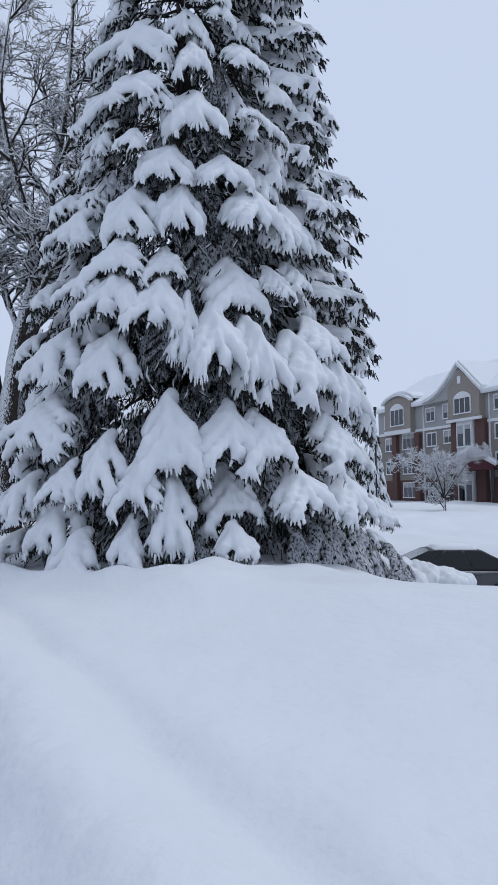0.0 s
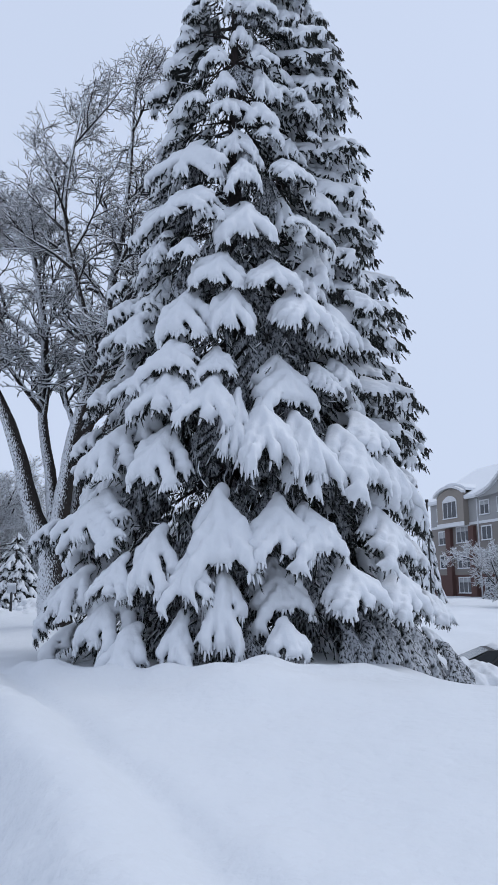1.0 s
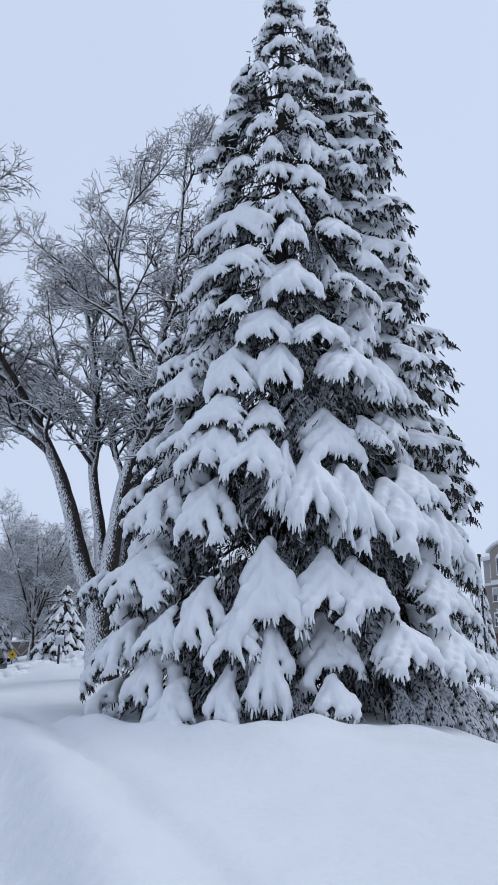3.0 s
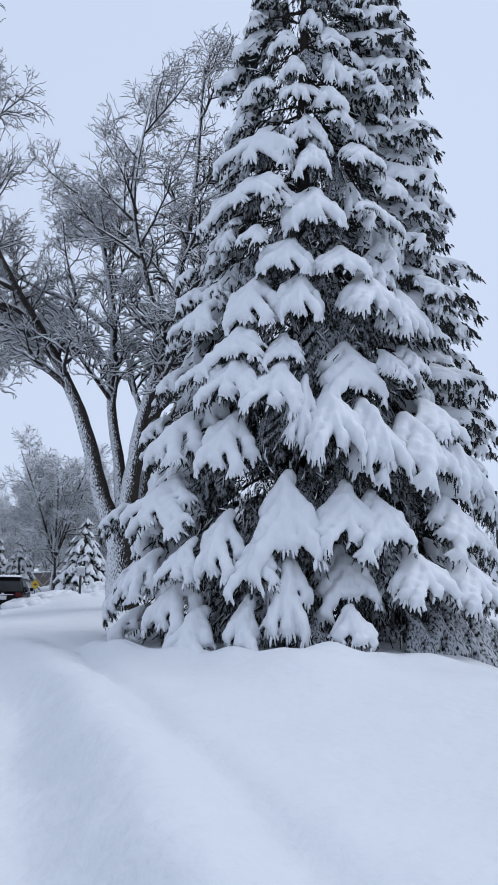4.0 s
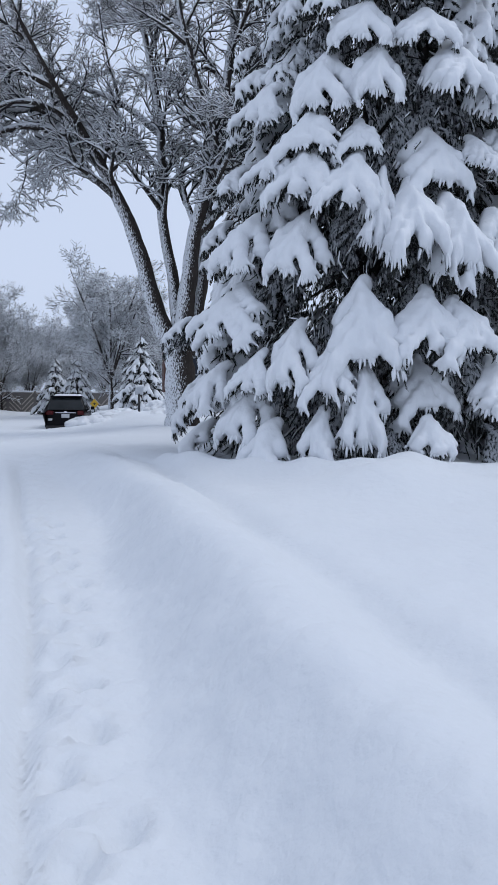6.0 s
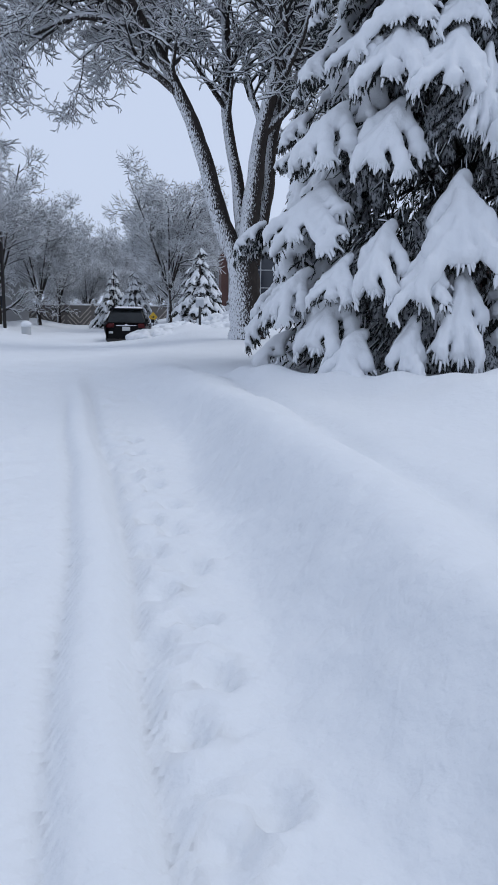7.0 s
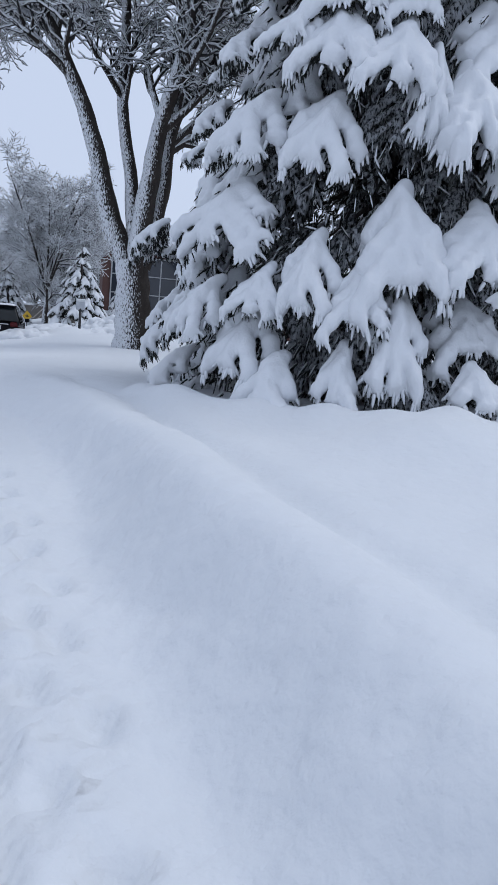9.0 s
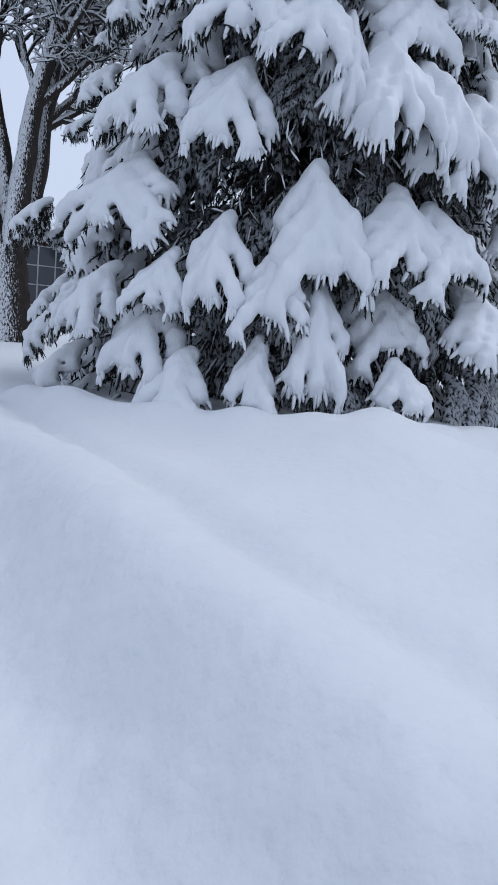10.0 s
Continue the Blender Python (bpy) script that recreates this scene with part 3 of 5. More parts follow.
    for which, nm, mt in ((2, "rear_foliage", NEEDLE), (3, "rear_snow", SNOW), (2, "inner_growth", NEEDLE), (3, "inner_frost", FROST)):
        rr = np.random.RandomState(seed + 9)
        all_v, all_f, n0 = [], [], 0
        for b, z, r, w, d, kn in (inner_rows if nm[:5] == "inner" else back_rows):
            v, f = PADS_FAR[kn][rr.randint(3)][which]
            m = np.array(bough_pose(b, z, r, w, d, rr))
            all_v.append(v @ m[:3, :3].T + m[:3, 3])
            all_f += [[i + n0 for i in q] for q in (f.tolist() if which == 3 else f)]
            n0 += len(v)
        part_mesh(nm, mesh_of(nm, np.concatenate(all_v), all_f, mt), tree, kind="stuff")
    # bare limbs and dark shoots inside the crown
    n = 260
    lz = rng.uniform(0.2, height - 1, n)
    lb = rng.uniform(0, 2 * np.pi, n)
    lr = R(lz) * rng.uniform(0.45, 0.68, n)
    p0 = np.column_stack((0 * lz, 0 * lz, lz + 0.12 * lr))
    p1 = np.column_stack((lr * np.cos(lb), lr * np.sin(lb), lz - rng.uniform(0.1, 0.5, n) * lr))
    v, f = tubes(p0, p1, 0.025 + 0.01 * lr, np.full(n, 0.008), 5)
    part_mesh("inner_frame", mesh_of("inner_frame", v, f, BARK_DARK), tree, kind="stuff")
    n = 11000
    lz = height * (1 - np.sqrt(rng.uniform(0.0, 1, n))) * 0.97 + 0.1
    lb = rng.uniform(0, 2 * np.pi, n)
    lr = R(lz) * rng.uniform(0.4, 0.86, n)
    base = np.column_stack((lr * np.cos(lb), lr * np.sin(lb), lz + 0.1))
    way = np.column_stack((np.cos(lb) * 0.5, np.sin(lb) * 0.5, np.full(n, -0.8))) + rng.normal(0, 0.35, (n, 3))
    v, f = twigs(rng, base, way, rng.uniform(0.1, 0.22, n), rng.uniform(0.028, 0.045, n), 16)
    part_mesh("inner_foliage", mesh_of("inner_foliage", v, f, NEEDLE), tree, "dark green needled shoots", kind="stuff")
    # frosted shoots hanging between the pads
    k = (lr > 0.62 * R(lz)) & (lz < 13) & (np.arange(n) % 3 > 0)
    out = np.column_stack((np.cos(lb), np.sin(lb), 0 * lb))[k]
    w = way[k] / np.linalg.norm(way[k], axis=1, keepdims=True)
    p0 = base[k] + out * 0.03 + np.array((0, 0, 0.02))
    ln = rng.uniform(0.1, 0.26, len(p0))[:, None]
    mid, end = p0 + w * ln * 0.6, p0 + w * ln
    thick = rng.uniform(0.006, 0.015, len(p0))
    v1, f1 = tubes(p0, mid, thick * 0.6, thick, 5)
    v2, f2 = tubes(mid, end, thick, thick * 0.2, 5)
    part_mesh("shoot_snow", mesh_of("shoot_snow", np.concatenate((v1, v2)), np.concatenate((f1, f2 + len(v1))), SNOW), tree, "snow clinging to hanging shoots", kind="stuff")
    # leader
    v, f = twigs(rng, [(0, 0, height - 0.7)] * 3 + [(0, 0, height - 0.15)] * 3, [(0, 0, 1), (0.3, 0, 1), (-0.2, 0.2, 1), (0.6, 0, 1), (-0.6, 0.1, 1), (0, 0, 1)],
                 np.array([0.9, 0.5, 0.6, 0.25, 0.25, 0.5]), np.full(6, 0.06), 30)
    part_mesh("leader", mesh_of("leader", v, f, NEEDLE), tree)
    return tree


spruce((-1.55, 15.2, 0), 17.9, 4.25, LOW + MIDDLE + UPPER, 3, "tall spruce, every bough bent under thick fresh snow", limit=290, skirt=SKIRT, spikes=SPIKES)
spruce((-0.75, 17.5, 0), 19.5, 3.5, [], 17, "second spruce close behind, dark boughs under snow", limit=170, facing=(250, 420), spacing=0.6, slender=True)


# ---- bare trees carrying snow ----
def grow(rng, limbs, levels, up=0.15, droop=0.0, crooked=2, full=1.0, kink=0.16, spread=0.85, thin=0.013):
    """Segments (start, end, radius, radius) of limbs and all that branches off them."""
    segs = []

    def line(p, d, length, r, level, steps):
        pts = [p]
        for i in range(steps):
            d = d + rng.normal(0, 0.16 if level < 2 else kink, 3) + np.array((0, 0, up if level < 3 else up - droop))
            d = d / np.linalg.norm(d)
            pts.append(pts[-1] + d * length / steps)
        return pts

    def branch(pts, r, level):
        n = len(pts) - 1
        rad = [r * (1 - 0.72 * i / n) for i in range(n + 1)]
        for i in range(n):
            segs.append((pts[i], pts[i + 1], rad[i], rad[i + 1]))
        if level >= len(levels):
            return
        count, length, ratio = levels[level]
        clear = 0.22 if level or full < 10 else 0.46 if r > 0.35 else 0.3
        if level == 0:
            count = max(4, int(count * sum(np.linalg.norm(b - a) for a, b in zip(pts, pts[1:])) / full))
        for c in range(count):
            t = clear + (1 - clear) * (c + rng.uniform(0, 1)) / count
            i = min(n - 1, int(t * n))
            f = t * n - i
            p = pts[i] * (1 - f) + pts[i + 1] * f
            d = pts[i + 1] - pts[i]
            d = d / np.linalg.norm(d)
            out = rng.normal(0, 1, 3)
            out -= d * (out @ d)
            out /= np.linalg.norm(out)
            ln = length * rng.uniform(0.6, 1.25) * (1.15 - 0.5 * t)
            branch(line(p, d * (1.6 - spread) + out * spread, ln, 0, level + 1, 3 if level < crooked else 2), max(thin, rad[i] * ratio), level + 1)

    for pts, r in limbs:
        branch([np.array(p, float) for p in pts], r, 0)
    return segs


def limb_mesh(pts, r0, r1, sides=14):
    """One smooth tapering limb along a curve through pts."""
    p = np.array(pts, float)
    p = np.concatenate(([2 * p[0] - p[1]], p, [2 * p[-1] - p[-2]]))
    line = []
    for i in range(1, len(p) - 2):
        for t in np.linspace(0, 1, 6, endpoint=False):
            line.append(0.5 * (2 * p[i] + (p[i + 1] - p[i - 1]) * t + (2 * p[i - 1] - 5 * p[i] + 4 * p[i + 1] - p[i + 2]) * t ** 2 + (3 * p[i] - p[i - 1] - 3 * p[i + 1] + p[i + 2]) * t ** 3))
    line.append(p[-2])
    line = np.array(line)
    d = np.gradient(line, axis=0)
    d /= np.linalg.norm(d, axis=1, keepdims=True)
    u = np.cross(d, (0.0, 1.0, 0.05))
    u /= np.linalg.norm(u, axis=1, keepdims=True)
    v = np.cross(d, u)
    n = len(line)
    rad = np.linspace(r0, r1, n)[:, None]
    ang = np.arange(sides) * 2 * np.pi / sides
    knob = 1 + 0.06 * np.sin(3 * ang[None] + 5 * np.arange(n)[:, None] * 0.3) + 0.04 * np.sin(7 * ang[None] + np.arange(n)[:, None])
    ring = line[:, None] + (u[:, None] * np.cos(ang)[None, :, None] + v[:, None] * np.sin(ang)[None, :, None]) * (rad * knob)[..., None]
    k = np.arange(sides)
    q = np.stack((k, k + sides, (k + 1) % sides + sides, (k + 1) % sides), 1)
    return ring.reshape(-1, 3), (q[None] + (np.arange(n - 1) * sides)[:, None, None]).reshape(-1, 4)


def bare_tree_meshes(segs, snow=1.0, fine=0.0):
    p0, p1 = np.array([s[0] for s in segs]), np.array([s[1] for s in segs])
    r0, r1 = np.array([s[2] for s in segs]), np.array([s[3] for s in segs])
    out = []
    for lo, hi, sides, nm, mt in ((0.06, 9, 8, "trunk", BARK), (0, 0.06, 3, "twig_mass", TWIG)):
        k = (r0 >= lo) & (r0 < hi) & ((r0 >= fine) | (np.arange(len(r0)) % 2 == 0))
        out.append((nm, mesh_of(nm, *tubes(p0[k], p1[k], r0[k], r1[k], sides), mt)))
    if callable(snow):
        snow = snow(p0)
    d = p1 - p0
    flat = np.hypot(d[:, 0], d[:, 1]) / np.linalg.norm(d, axis=1)
    k = flat > 0.3
    lift = np.column_stack((0 * r0, 0 * r0, r0 * 0.7 + 0.009 * snow))
    thick = np.minimum(r0 * 0.75, 0.075) * flat + 0.0095 * snow * np.where(r0 > 0.02, 1.0, 0.8)
    out.append(("twig_snow", mesh_of("twig_snow", *tubes((p0 + lift)[k], (p1 + lift)[k], thick[k], thick[k] * 0.85, 3), SNOW)))
    return out


def bare_tree(name, label, at, meshes, group="", turn=0.0, size=1.0):
    tree = thing(name, label, "bare tree", at, group)
    tree.rotation_euler, tree.scale = (0, 0, radians(turn)), (size, size, size)
    for nm, me in meshes:
        part_mesh(nm, me, tree, {"twig_snow": "snow lying along every twig", "trunk": "dark furrowed bark"}.get(nm, ""), kind="stuff" if nm != "trunk" else "")
    return tree


trng = np.random.RandomState(7)
BASE = np.array((-9.15, 24.6, 0.0))
trunk_line = [(-9.15, 24.6, -0.3), (-9.2, 24.6, 0.6), (-9.28, 24.6, 1.6), (-9.38, 24.6, 2.9)]
MAPLE_STEMS = [
    ([(-9.4, 24.6, 2.5), (-10.2, 24.5, 4.3), (-10.85, 24.3, 6.2), (-11.5, 24.0, 8.2), (-12.6, 23.7, 9.9), (-14.6, 23.2, 11.3), (-16.6, 22.8, 12.4)], 0.36),
    ([(-9.38, 24.7, 2.9), (-9.65, 24.8, 5.2), (-10.0, 24.9, 7.5), (-10.2, 25.0, 10.3), (-10.9, 25.2, 13.2), (-11.2, 25.3, 15.0), (-12.1, 25.4, 17.0)], 0.24),
    ([(-9.3, 24.6, 2.9), (-9.0, 24.6, 5.2), (-8.75, 24.6, 7.0), (-8.0, 24.6, 9.7), (-7.4, 24.6, 12.3), (-7.1, 24.6, 16.0), (-7.0, 24.6, 21.0)], 0.34),
    ([(-9.2, 25.0, 2.7), (-8.85, 25.4, 5.0), (-8.5, 25.6, 7.0), (-7.6, 25.9, 9.2), (-6.3, 26.2, 12.3), (-4.6, 26.5, 16.4)], 0.27),
    ([(-11.8, 23.9, 8.8), (-12.3, 23.2, 10.0), (-13.0, 22.0, 11.5), (-13.8, 21.4, 14.0), (-14.5, 21.4, 17.5), (-15.0, 21.6, 21.5)], 0.2),
    ([(-12.6, 23.7, 9.9), (-13.5, 24.8, 10.6), (-15.2, 25.8, 10.7), (-17.0, 26.3, 10.0)], 0.14),
    ([(-10.2, 25.0, 10.3), (-11.6, 24.6, 11.4), (-13.2, 24.2, 12.0), (-14.6, 23.8, 12.9)], 0.12),
    ([(-12.4, 23.7, 9.7), (-14.0, 22.8, 10.2), (-15.8, 22.3, 9.8), (-17.4, 22.0, 8.7)], 0.13),
    ([(-12.2, 23.8, 9.5), (-13.0, 22.8, 10.6), (-14.4, 21.8, 10.6), (-15.6, 21.2, 9.4)], 0.12),
    ([(-8.0, 24.6, 9.7), (-8.6, 23.8, 12.0), (-9.0, 23.4, 15.0), (-8.6, 23.2, 19.5)], 0.16)]
stems = [([np.array(p) - BASE + (trng.normal(0, 0.24 if i > 3 else 0.1, 3) if 1 < i else 0) for i, p in enumerate(pts)], r) for pts, r in MAPLE_STEMS]
segs = grow(trng, stems, [(16, 3.0, 0.5), (8, 1.5, 0.58), (6, 0.8, 0.6), (3, 0.36, 0.65)], up=0.07, droop=0.06, crooked=3, full=12.0, kink=0.32, spread=0.8, thin=0.011)
# the stems themselves are skinned one by one; the rest is joined
stem_ends = {tuple(np.round(p, 4)) for pts, _ in stems for p in pts}
segs = [s for s in segs if not (tuple(np.round(s[0], 4)) in stem_ends and tuple(np.round(s[1], 4)) in stem_ends)]
crown = [("branch_mass" if nm == "trunk" else nm, me) for nm, me in bare_tree_meshes(segs, lambda p: 0.7 + 1.3 * (1 - smooth(8.0, 14.0, p[:, 2])))]
maple = bare_tree("maple_tree", "large forked bare tree, snow on every limb", BASE, crown)
tl = [np.array(p) - BASE for p in trunk_line]
part_mesh("trunk", mesh_of("trunk", *limb_mesh(tl, 0.66, 0.47), BARK), maple, "thick dark furrowed trunk")
for pts, r in stems:
    part_mesh("limb", mesh_of("limb", *limb_mesh(pts, r, r * 0.1), BARK), maple, "dark limb plastered with snow")
    # snow lying along the upper side of the limb
    up_pts = [p + np.array((0, -0.02, r * 0.75 * (1 - 0.7 * i / len(pts)))) for i, p in enumerate(pts)]
    if r < 0.2:
        part_mesh("limb_snow", mesh_of("limb_snow", *limb_mesh(up_pts, r * 0.7, r * 0.12), SNOW), maple)


def lawn_tree(seed, height, spread, stems, snow=1.9):
    rng = np.random.RandomState(seed)
    limbs = [([(0, 0, -0.3), (0.05, 0, height * 0.12), (0, 0.05, height * 0.24)], height * 0.024)]
    for i in range(stems):
        a = 2 * math.pi * (i + rng.uniform(-0.3, 0.3)) / stems
        o = spread * rng.uniform(0.5, 0.9)
        limbs.append(([(0, 0, height * 0.2), (o * 0.25 * math.cos(a), o * 0.25 * math.sin(a), height * 0.4),
                       (o * 0.6 * math.cos(a), o * 0.6 * math.sin(a), height * 0.66), (o * math.cos(a), o * math.sin(a), height * rng.uniform(0.6, 0.93))], height * 0.012))
    limbs.append(([(0, 0, height * 0.22), (0.35, 0.2, height * 0.45), (-0.2, 0.4, height * 0.65), (0.1, 0.1, height * 0.8)], height * 0.011))
    s = grow(rng, limbs, [(11, height * 0.24, 0.42), (10, height * 0.12, 0.45), (7, height * 0.065, 0.6)], up=0.07, full=7.0, kink=0.22, spread=0.9)
    return bare_tree_meshes([(a, b, c if c > 0.0131 else 0.01, d if c > 0.0131 else 0.008) for a, b, c, d in s], snow, 0.0105)


ROUND, TALL = lawn_tree(21, 9.2, 4.4, 8), lawn_tree(22, 9.2, 3.2, 6)


def on_ground(x, y, dz=0.0):
    return (x, y, float(ground(x, y)) + dz)


for x, y, ms, turn, size, text in (
        (-21.2, 42.5, ROUND, 20, 0.95, "round-headed bare tree white with snow"), (-21.9, 46.5, TALL, 140, 0.86, "bare tree behind the spruces, snow covered"),
        (-29.2, 36.5, TALL, 60, 1.02, "tall bare street tree white with snow"), (-30.8, 42.5, ROUND, 200, 0.88, "snowy bare street tree beside the road"),
        (-33.8, 49.0, TALL, 300, 0.85, "snowy bare street tree beside the road"), (-36.5, 56.5, ROUND, 80, 0.85, "snowy bare street tree far along the road"),
        (-39.0, 66.0, TALL, 10, 0.95, "snowy bare street tree far along the road"), (-28.6, 31.5, ROUND, 310, 0.95, "tall bare street tree white with snow"),
        (-46.0, 84.0, ROUND, 45, 1.1, "snowy bare tree far beyond the fence"), (-38.0, 90.0, TALL, 95, 1.1, "snowy bare tree far beyond the fence"),
        (-30.0, 82.0, ROUND, 170, 1.0, "snowy bare tree far beyond the fence"), (-52.0, 74.0, TALL, 220, 1.1, "snowy bare tree far beyond the fence"),
        *[(-78 + 6.5 * i + 2 * math.sin(3 * i), 100 + 9 * math.sin(5 * i), (ROUND, TALL)[i % 2], 53 * i, 1.05 + 0.15 * math.sin(2 * i), "snowy bare tree far beyond the fence") for i in range(9)],
        *[(-41.0 + 2.3 * i, 49.5 + 1.42 * i + 0.8 * math.sin(4 * i), (TALL, ROUND)[i % 2], 71 * i, 0.5 + 0.1 * math.sin(7 * i), "low snowy bare tree behind the board fence") for i in range(7)],
        (-15.5, 60.0, ROUND, 110, 0.8, "snowy bare tree by the brick building")):
    bare_tree("street_tree", text, on_ground(x, y), ms, "bare street trees", turn, size)


# ---- ploughed heaps of snow ----
def snow_heap(at, sx, sy, sz, count, seed, label, lump=0.16, h=0.06):
    rng = np.random.RandomState(seed)
    a = rng.uniform(0, 2 * np.pi, count)
    q = np.sqrt(rng.uniform(0, 1, count))
    c = np.column_stack((sx * q * np.cos(a), sy * q * np.sin(a), sz * (1 - q ** 1.5) * rng.uniform(0.75, 1.05, count) - 0.05))
    r = lump * rng.uniform(0.55, 1.25, count)
    lo, hi = np.array((-sx - 0.4, -sy - 0.4, -0.5)), np.array((sx + 0.4, sy + 0.4, sz + 0.4))
    n = np.ceil((hi - lo) / h).astype(int) + 1
    X, Y, Z = np.meshgrid(*[lo[i] + h * np.arange(n[i]) for i in range(3)], indexing="ij")
    Q = (X / sx) ** 2 + (Y / sy) ** 2
    f = Z - sz * 0.8 * np.exp(-1.5 * Q) + 0.1 + 0.35 * np.clip(Q - 0.5, 0, 1.2)
    f = np.maximum(f, -(Z + 0.4))
    t = np.exp(-55 * f)
    for p, rr in zip(c, r):
        t = t + np.exp(-55 * (np.sqrt((X - p[0]) ** 2 + (Y - p[1]) ** 2 + (Z - p[2]) ** 2) - rr))
    f = -np.log(t) / 55 - 0.03 + 0.018 * np.sin(31 * X + 2 * np.sin(9 * Y)) * np.sin(29 * Y + seed) + 0.02 * np.sin(13 * X + seed) * np.sin(12 * Y) * np.sin(11 * Z)
    box_d = np.maximum(np.maximum(np.abs(X) - sx - 0.25, np.abs(Y) - sy - 0.25), -(Z + 0.4))
    return thing("snow_bank", label, "snow bank", at, group="ploughed snow banks", data=mesh_of("snow_bank", *surface_nets(np.maximum(f, box_d), lo, h), SNOW))


snow_heap((2.75, 17.3, -0.5), 1.75, 0.75, 0.42, 260, 1, "ploughed lumpy snow heap burying the sedan's bonnet", 0.13, 0.04)
for x, y, sx, sy, sz, n, seed, text in ((-14.95, 28.8, 1.2, 1.0, 0.3, 140, 3, "lumpy snow bank along the road beside the dark car"), (-13.2, 33.2, 1.5, 1.0, 0.3, 140, 4, "low snow bank around the sign post"),
                                        (-14.4, 36.0, 2.0, 1.5, 0.95, 160, 5, "high snow heap behind the sign post"), (-16.2, 33.8, 1.6, 1.2, 0.3, 140, 6, "snow bank where the road bends")):
    snow_heap(on_ground(x, y, -0.08), sx, sy, sz, n, seed, text, 0.15, 0.07)


# ---- young spruces ----
def young_spruce_meshes(seed, height, radius):
    rng = np.random.RandomState(seed)
    greens, snows, gf2, sf2, ng, ns = [], [], [], [], 0, 0
    z = 0.25
    while z < height - 0.2:
        R = radius * (1 - z / height) ** 0.9
        around = max(3, int(2 * math.pi * R / 0.55))
        for i in range(around):
            size = 0.32 + 0.3 * R / radius * 1.2 + rng.uniform(-0.05, 0.1)
            m = np.array(bough_pose(360 * i / around + rng.uniform(-20, 20) + 70 * z, z + rng.uniform(-0.1, 0.1), R * rng.uniform(0.75, 1.0), size, size * 0.75, rng))
            _, _, gr, sr = PADS_FAR[("fan", "cap")[rng.randint(2)]][rng.randint(3)]
            greens.append(gr[0] @ m[:3, :3].T + m[:3, 3])
            snows.append((sr[0] * (0.85, 0.72, 0.85) + (0.03, 0, 0.05)) @ m[:3, :3].T + m[:3, 3])
            gf2 += [[k + ng for k in q] for q in gr[1]]
            sf2 += (sr[1] + ns).tolist()
            ng, ns = ng + len(gr[0]), ns + len(sr[0])
        z += 0.4
    tz = np.linspace(-0.3, height, 6)
    tp = np.column_stack((0 * tz, 0 * tz, tz))
    tr = 0.09 * (1 - tz / (height + 0.2)) + 0.01
    return [("trunk", mesh_of("trunk", *tubes(tp[:-1], tp[1:], tr[:-1], tr[1:], 7), BARK_DARK)),
            ("foliage", mesh_of("foliage", np.concatenate(greens), gf2, NEEDLE)), ("snow_load", mesh_of("snow_load", np.concatenate(snows), sf2, SNOW))]


YOUNG = young_spruce_meshes(5, 3.4, 1.45)
for x, y, size, turn, text in ((-17.0, 37.9, 1.22, 0, "young spruce loaded with snow behind the road sign"), (-27.2, 46.0, 1.15, 80, "young spruce loaded with snow by the fence"),
                               (-24.0, 43.3, 1.08, 200, "young spruce loaded with snow by the fence"), (-15.4, 40.0, 0.95, 140, "young spruce loaded with snow near the glass building"),
                               (6.2, 58.0, 1.0, 30, "slim snowy spruce beside the apartment house lamp")):
    t = thing("young_spruce", text, "spruce tree", on_ground(x, y), "young spruces")
    t.rotation_euler, t.scale = (0, 0, radians(turn)), (size, size, size if y < 57 else 2.3)
    for nm, me in YOUNG:
        part_mesh(nm, me, t, kind="" if nm == "trunk" else "stuff")

CRAB = lawn_tree(33, 4.9, 3.6, 7, 1.15)
bare_tree("crabapple_tree", "small spreading bare tree white with snow", on_ground(10.5, 52), CRAB, turn=40)


# ---- cars ----
PAINT_BLACK = mat("black_paint", (0.008, 0.008, 0.01), 0.4, spec=0.08)
PAINT_GREY = textured("dark_grey_paint", (0.085, 0.09, 0.1), (0.1, 0.105, 0.115), 3.0, 0.3, 0.02, 60.0, metal=0.3)
GLASS_DARK = mat("car_glass", (0.015, 0.018, 0.02), 0.12, spec=0.3)
GLASS_GREEN = mat("windscreen", (0.04, 0.055, 0.052), 0.12, spec=0.25)
RUBBER = textured("rubber", (0.012, 0.012, 0.012), (0.025, 0.025, 0.025), 20.0, 0.9, 0.3, 80.0)
CHROME = mat("chrome", (0.7, 0.7, 0.72), 0.2, 1.0)
RED_LENS = mat("red_lens", (0.09, 0.006, 0.008), 0.3, spec=0.25)
CLEAR_LENS = mat("clear_lens", (0.45, 0.45, 0.46), 0.2)
PLATE = mat("plate_white", (0.6, 0.61, 0.62), 0.5)
TRIM = mat("black_trim", (0.02, 0.02, 0.02), 0.6)


def frustum(bm, low, high, z0, z1):
    """low and high: x half-width at rear, at front, y rear, y front."""
    def ring(q, z):
        return [bm.verts.new(p) for p in ((-q[0], q[2], z), (q[0], q[2], z), (q[1], q[3], z), (-q[1], q[3], z))]
    a, b = ring(low, z0), ring(high, z1)
    bm.faces.new(a[::-1])
    bm.faces.new(b)
    for i in range(4):
        bm.faces.new((a[i], a[(i + 1) % 4], b[(i + 1) % 4], b[i]))
    return bm


def rounded(bm, offset, segments=3):
    bmesh.ops.recalc_face_normals(bm, faces=bm.faces)
    bmesh.ops.bevel(bm, geom=list(bm.edges), offset=offset, segments=segments, affect="EDGES", profile=0.5)
    return bm


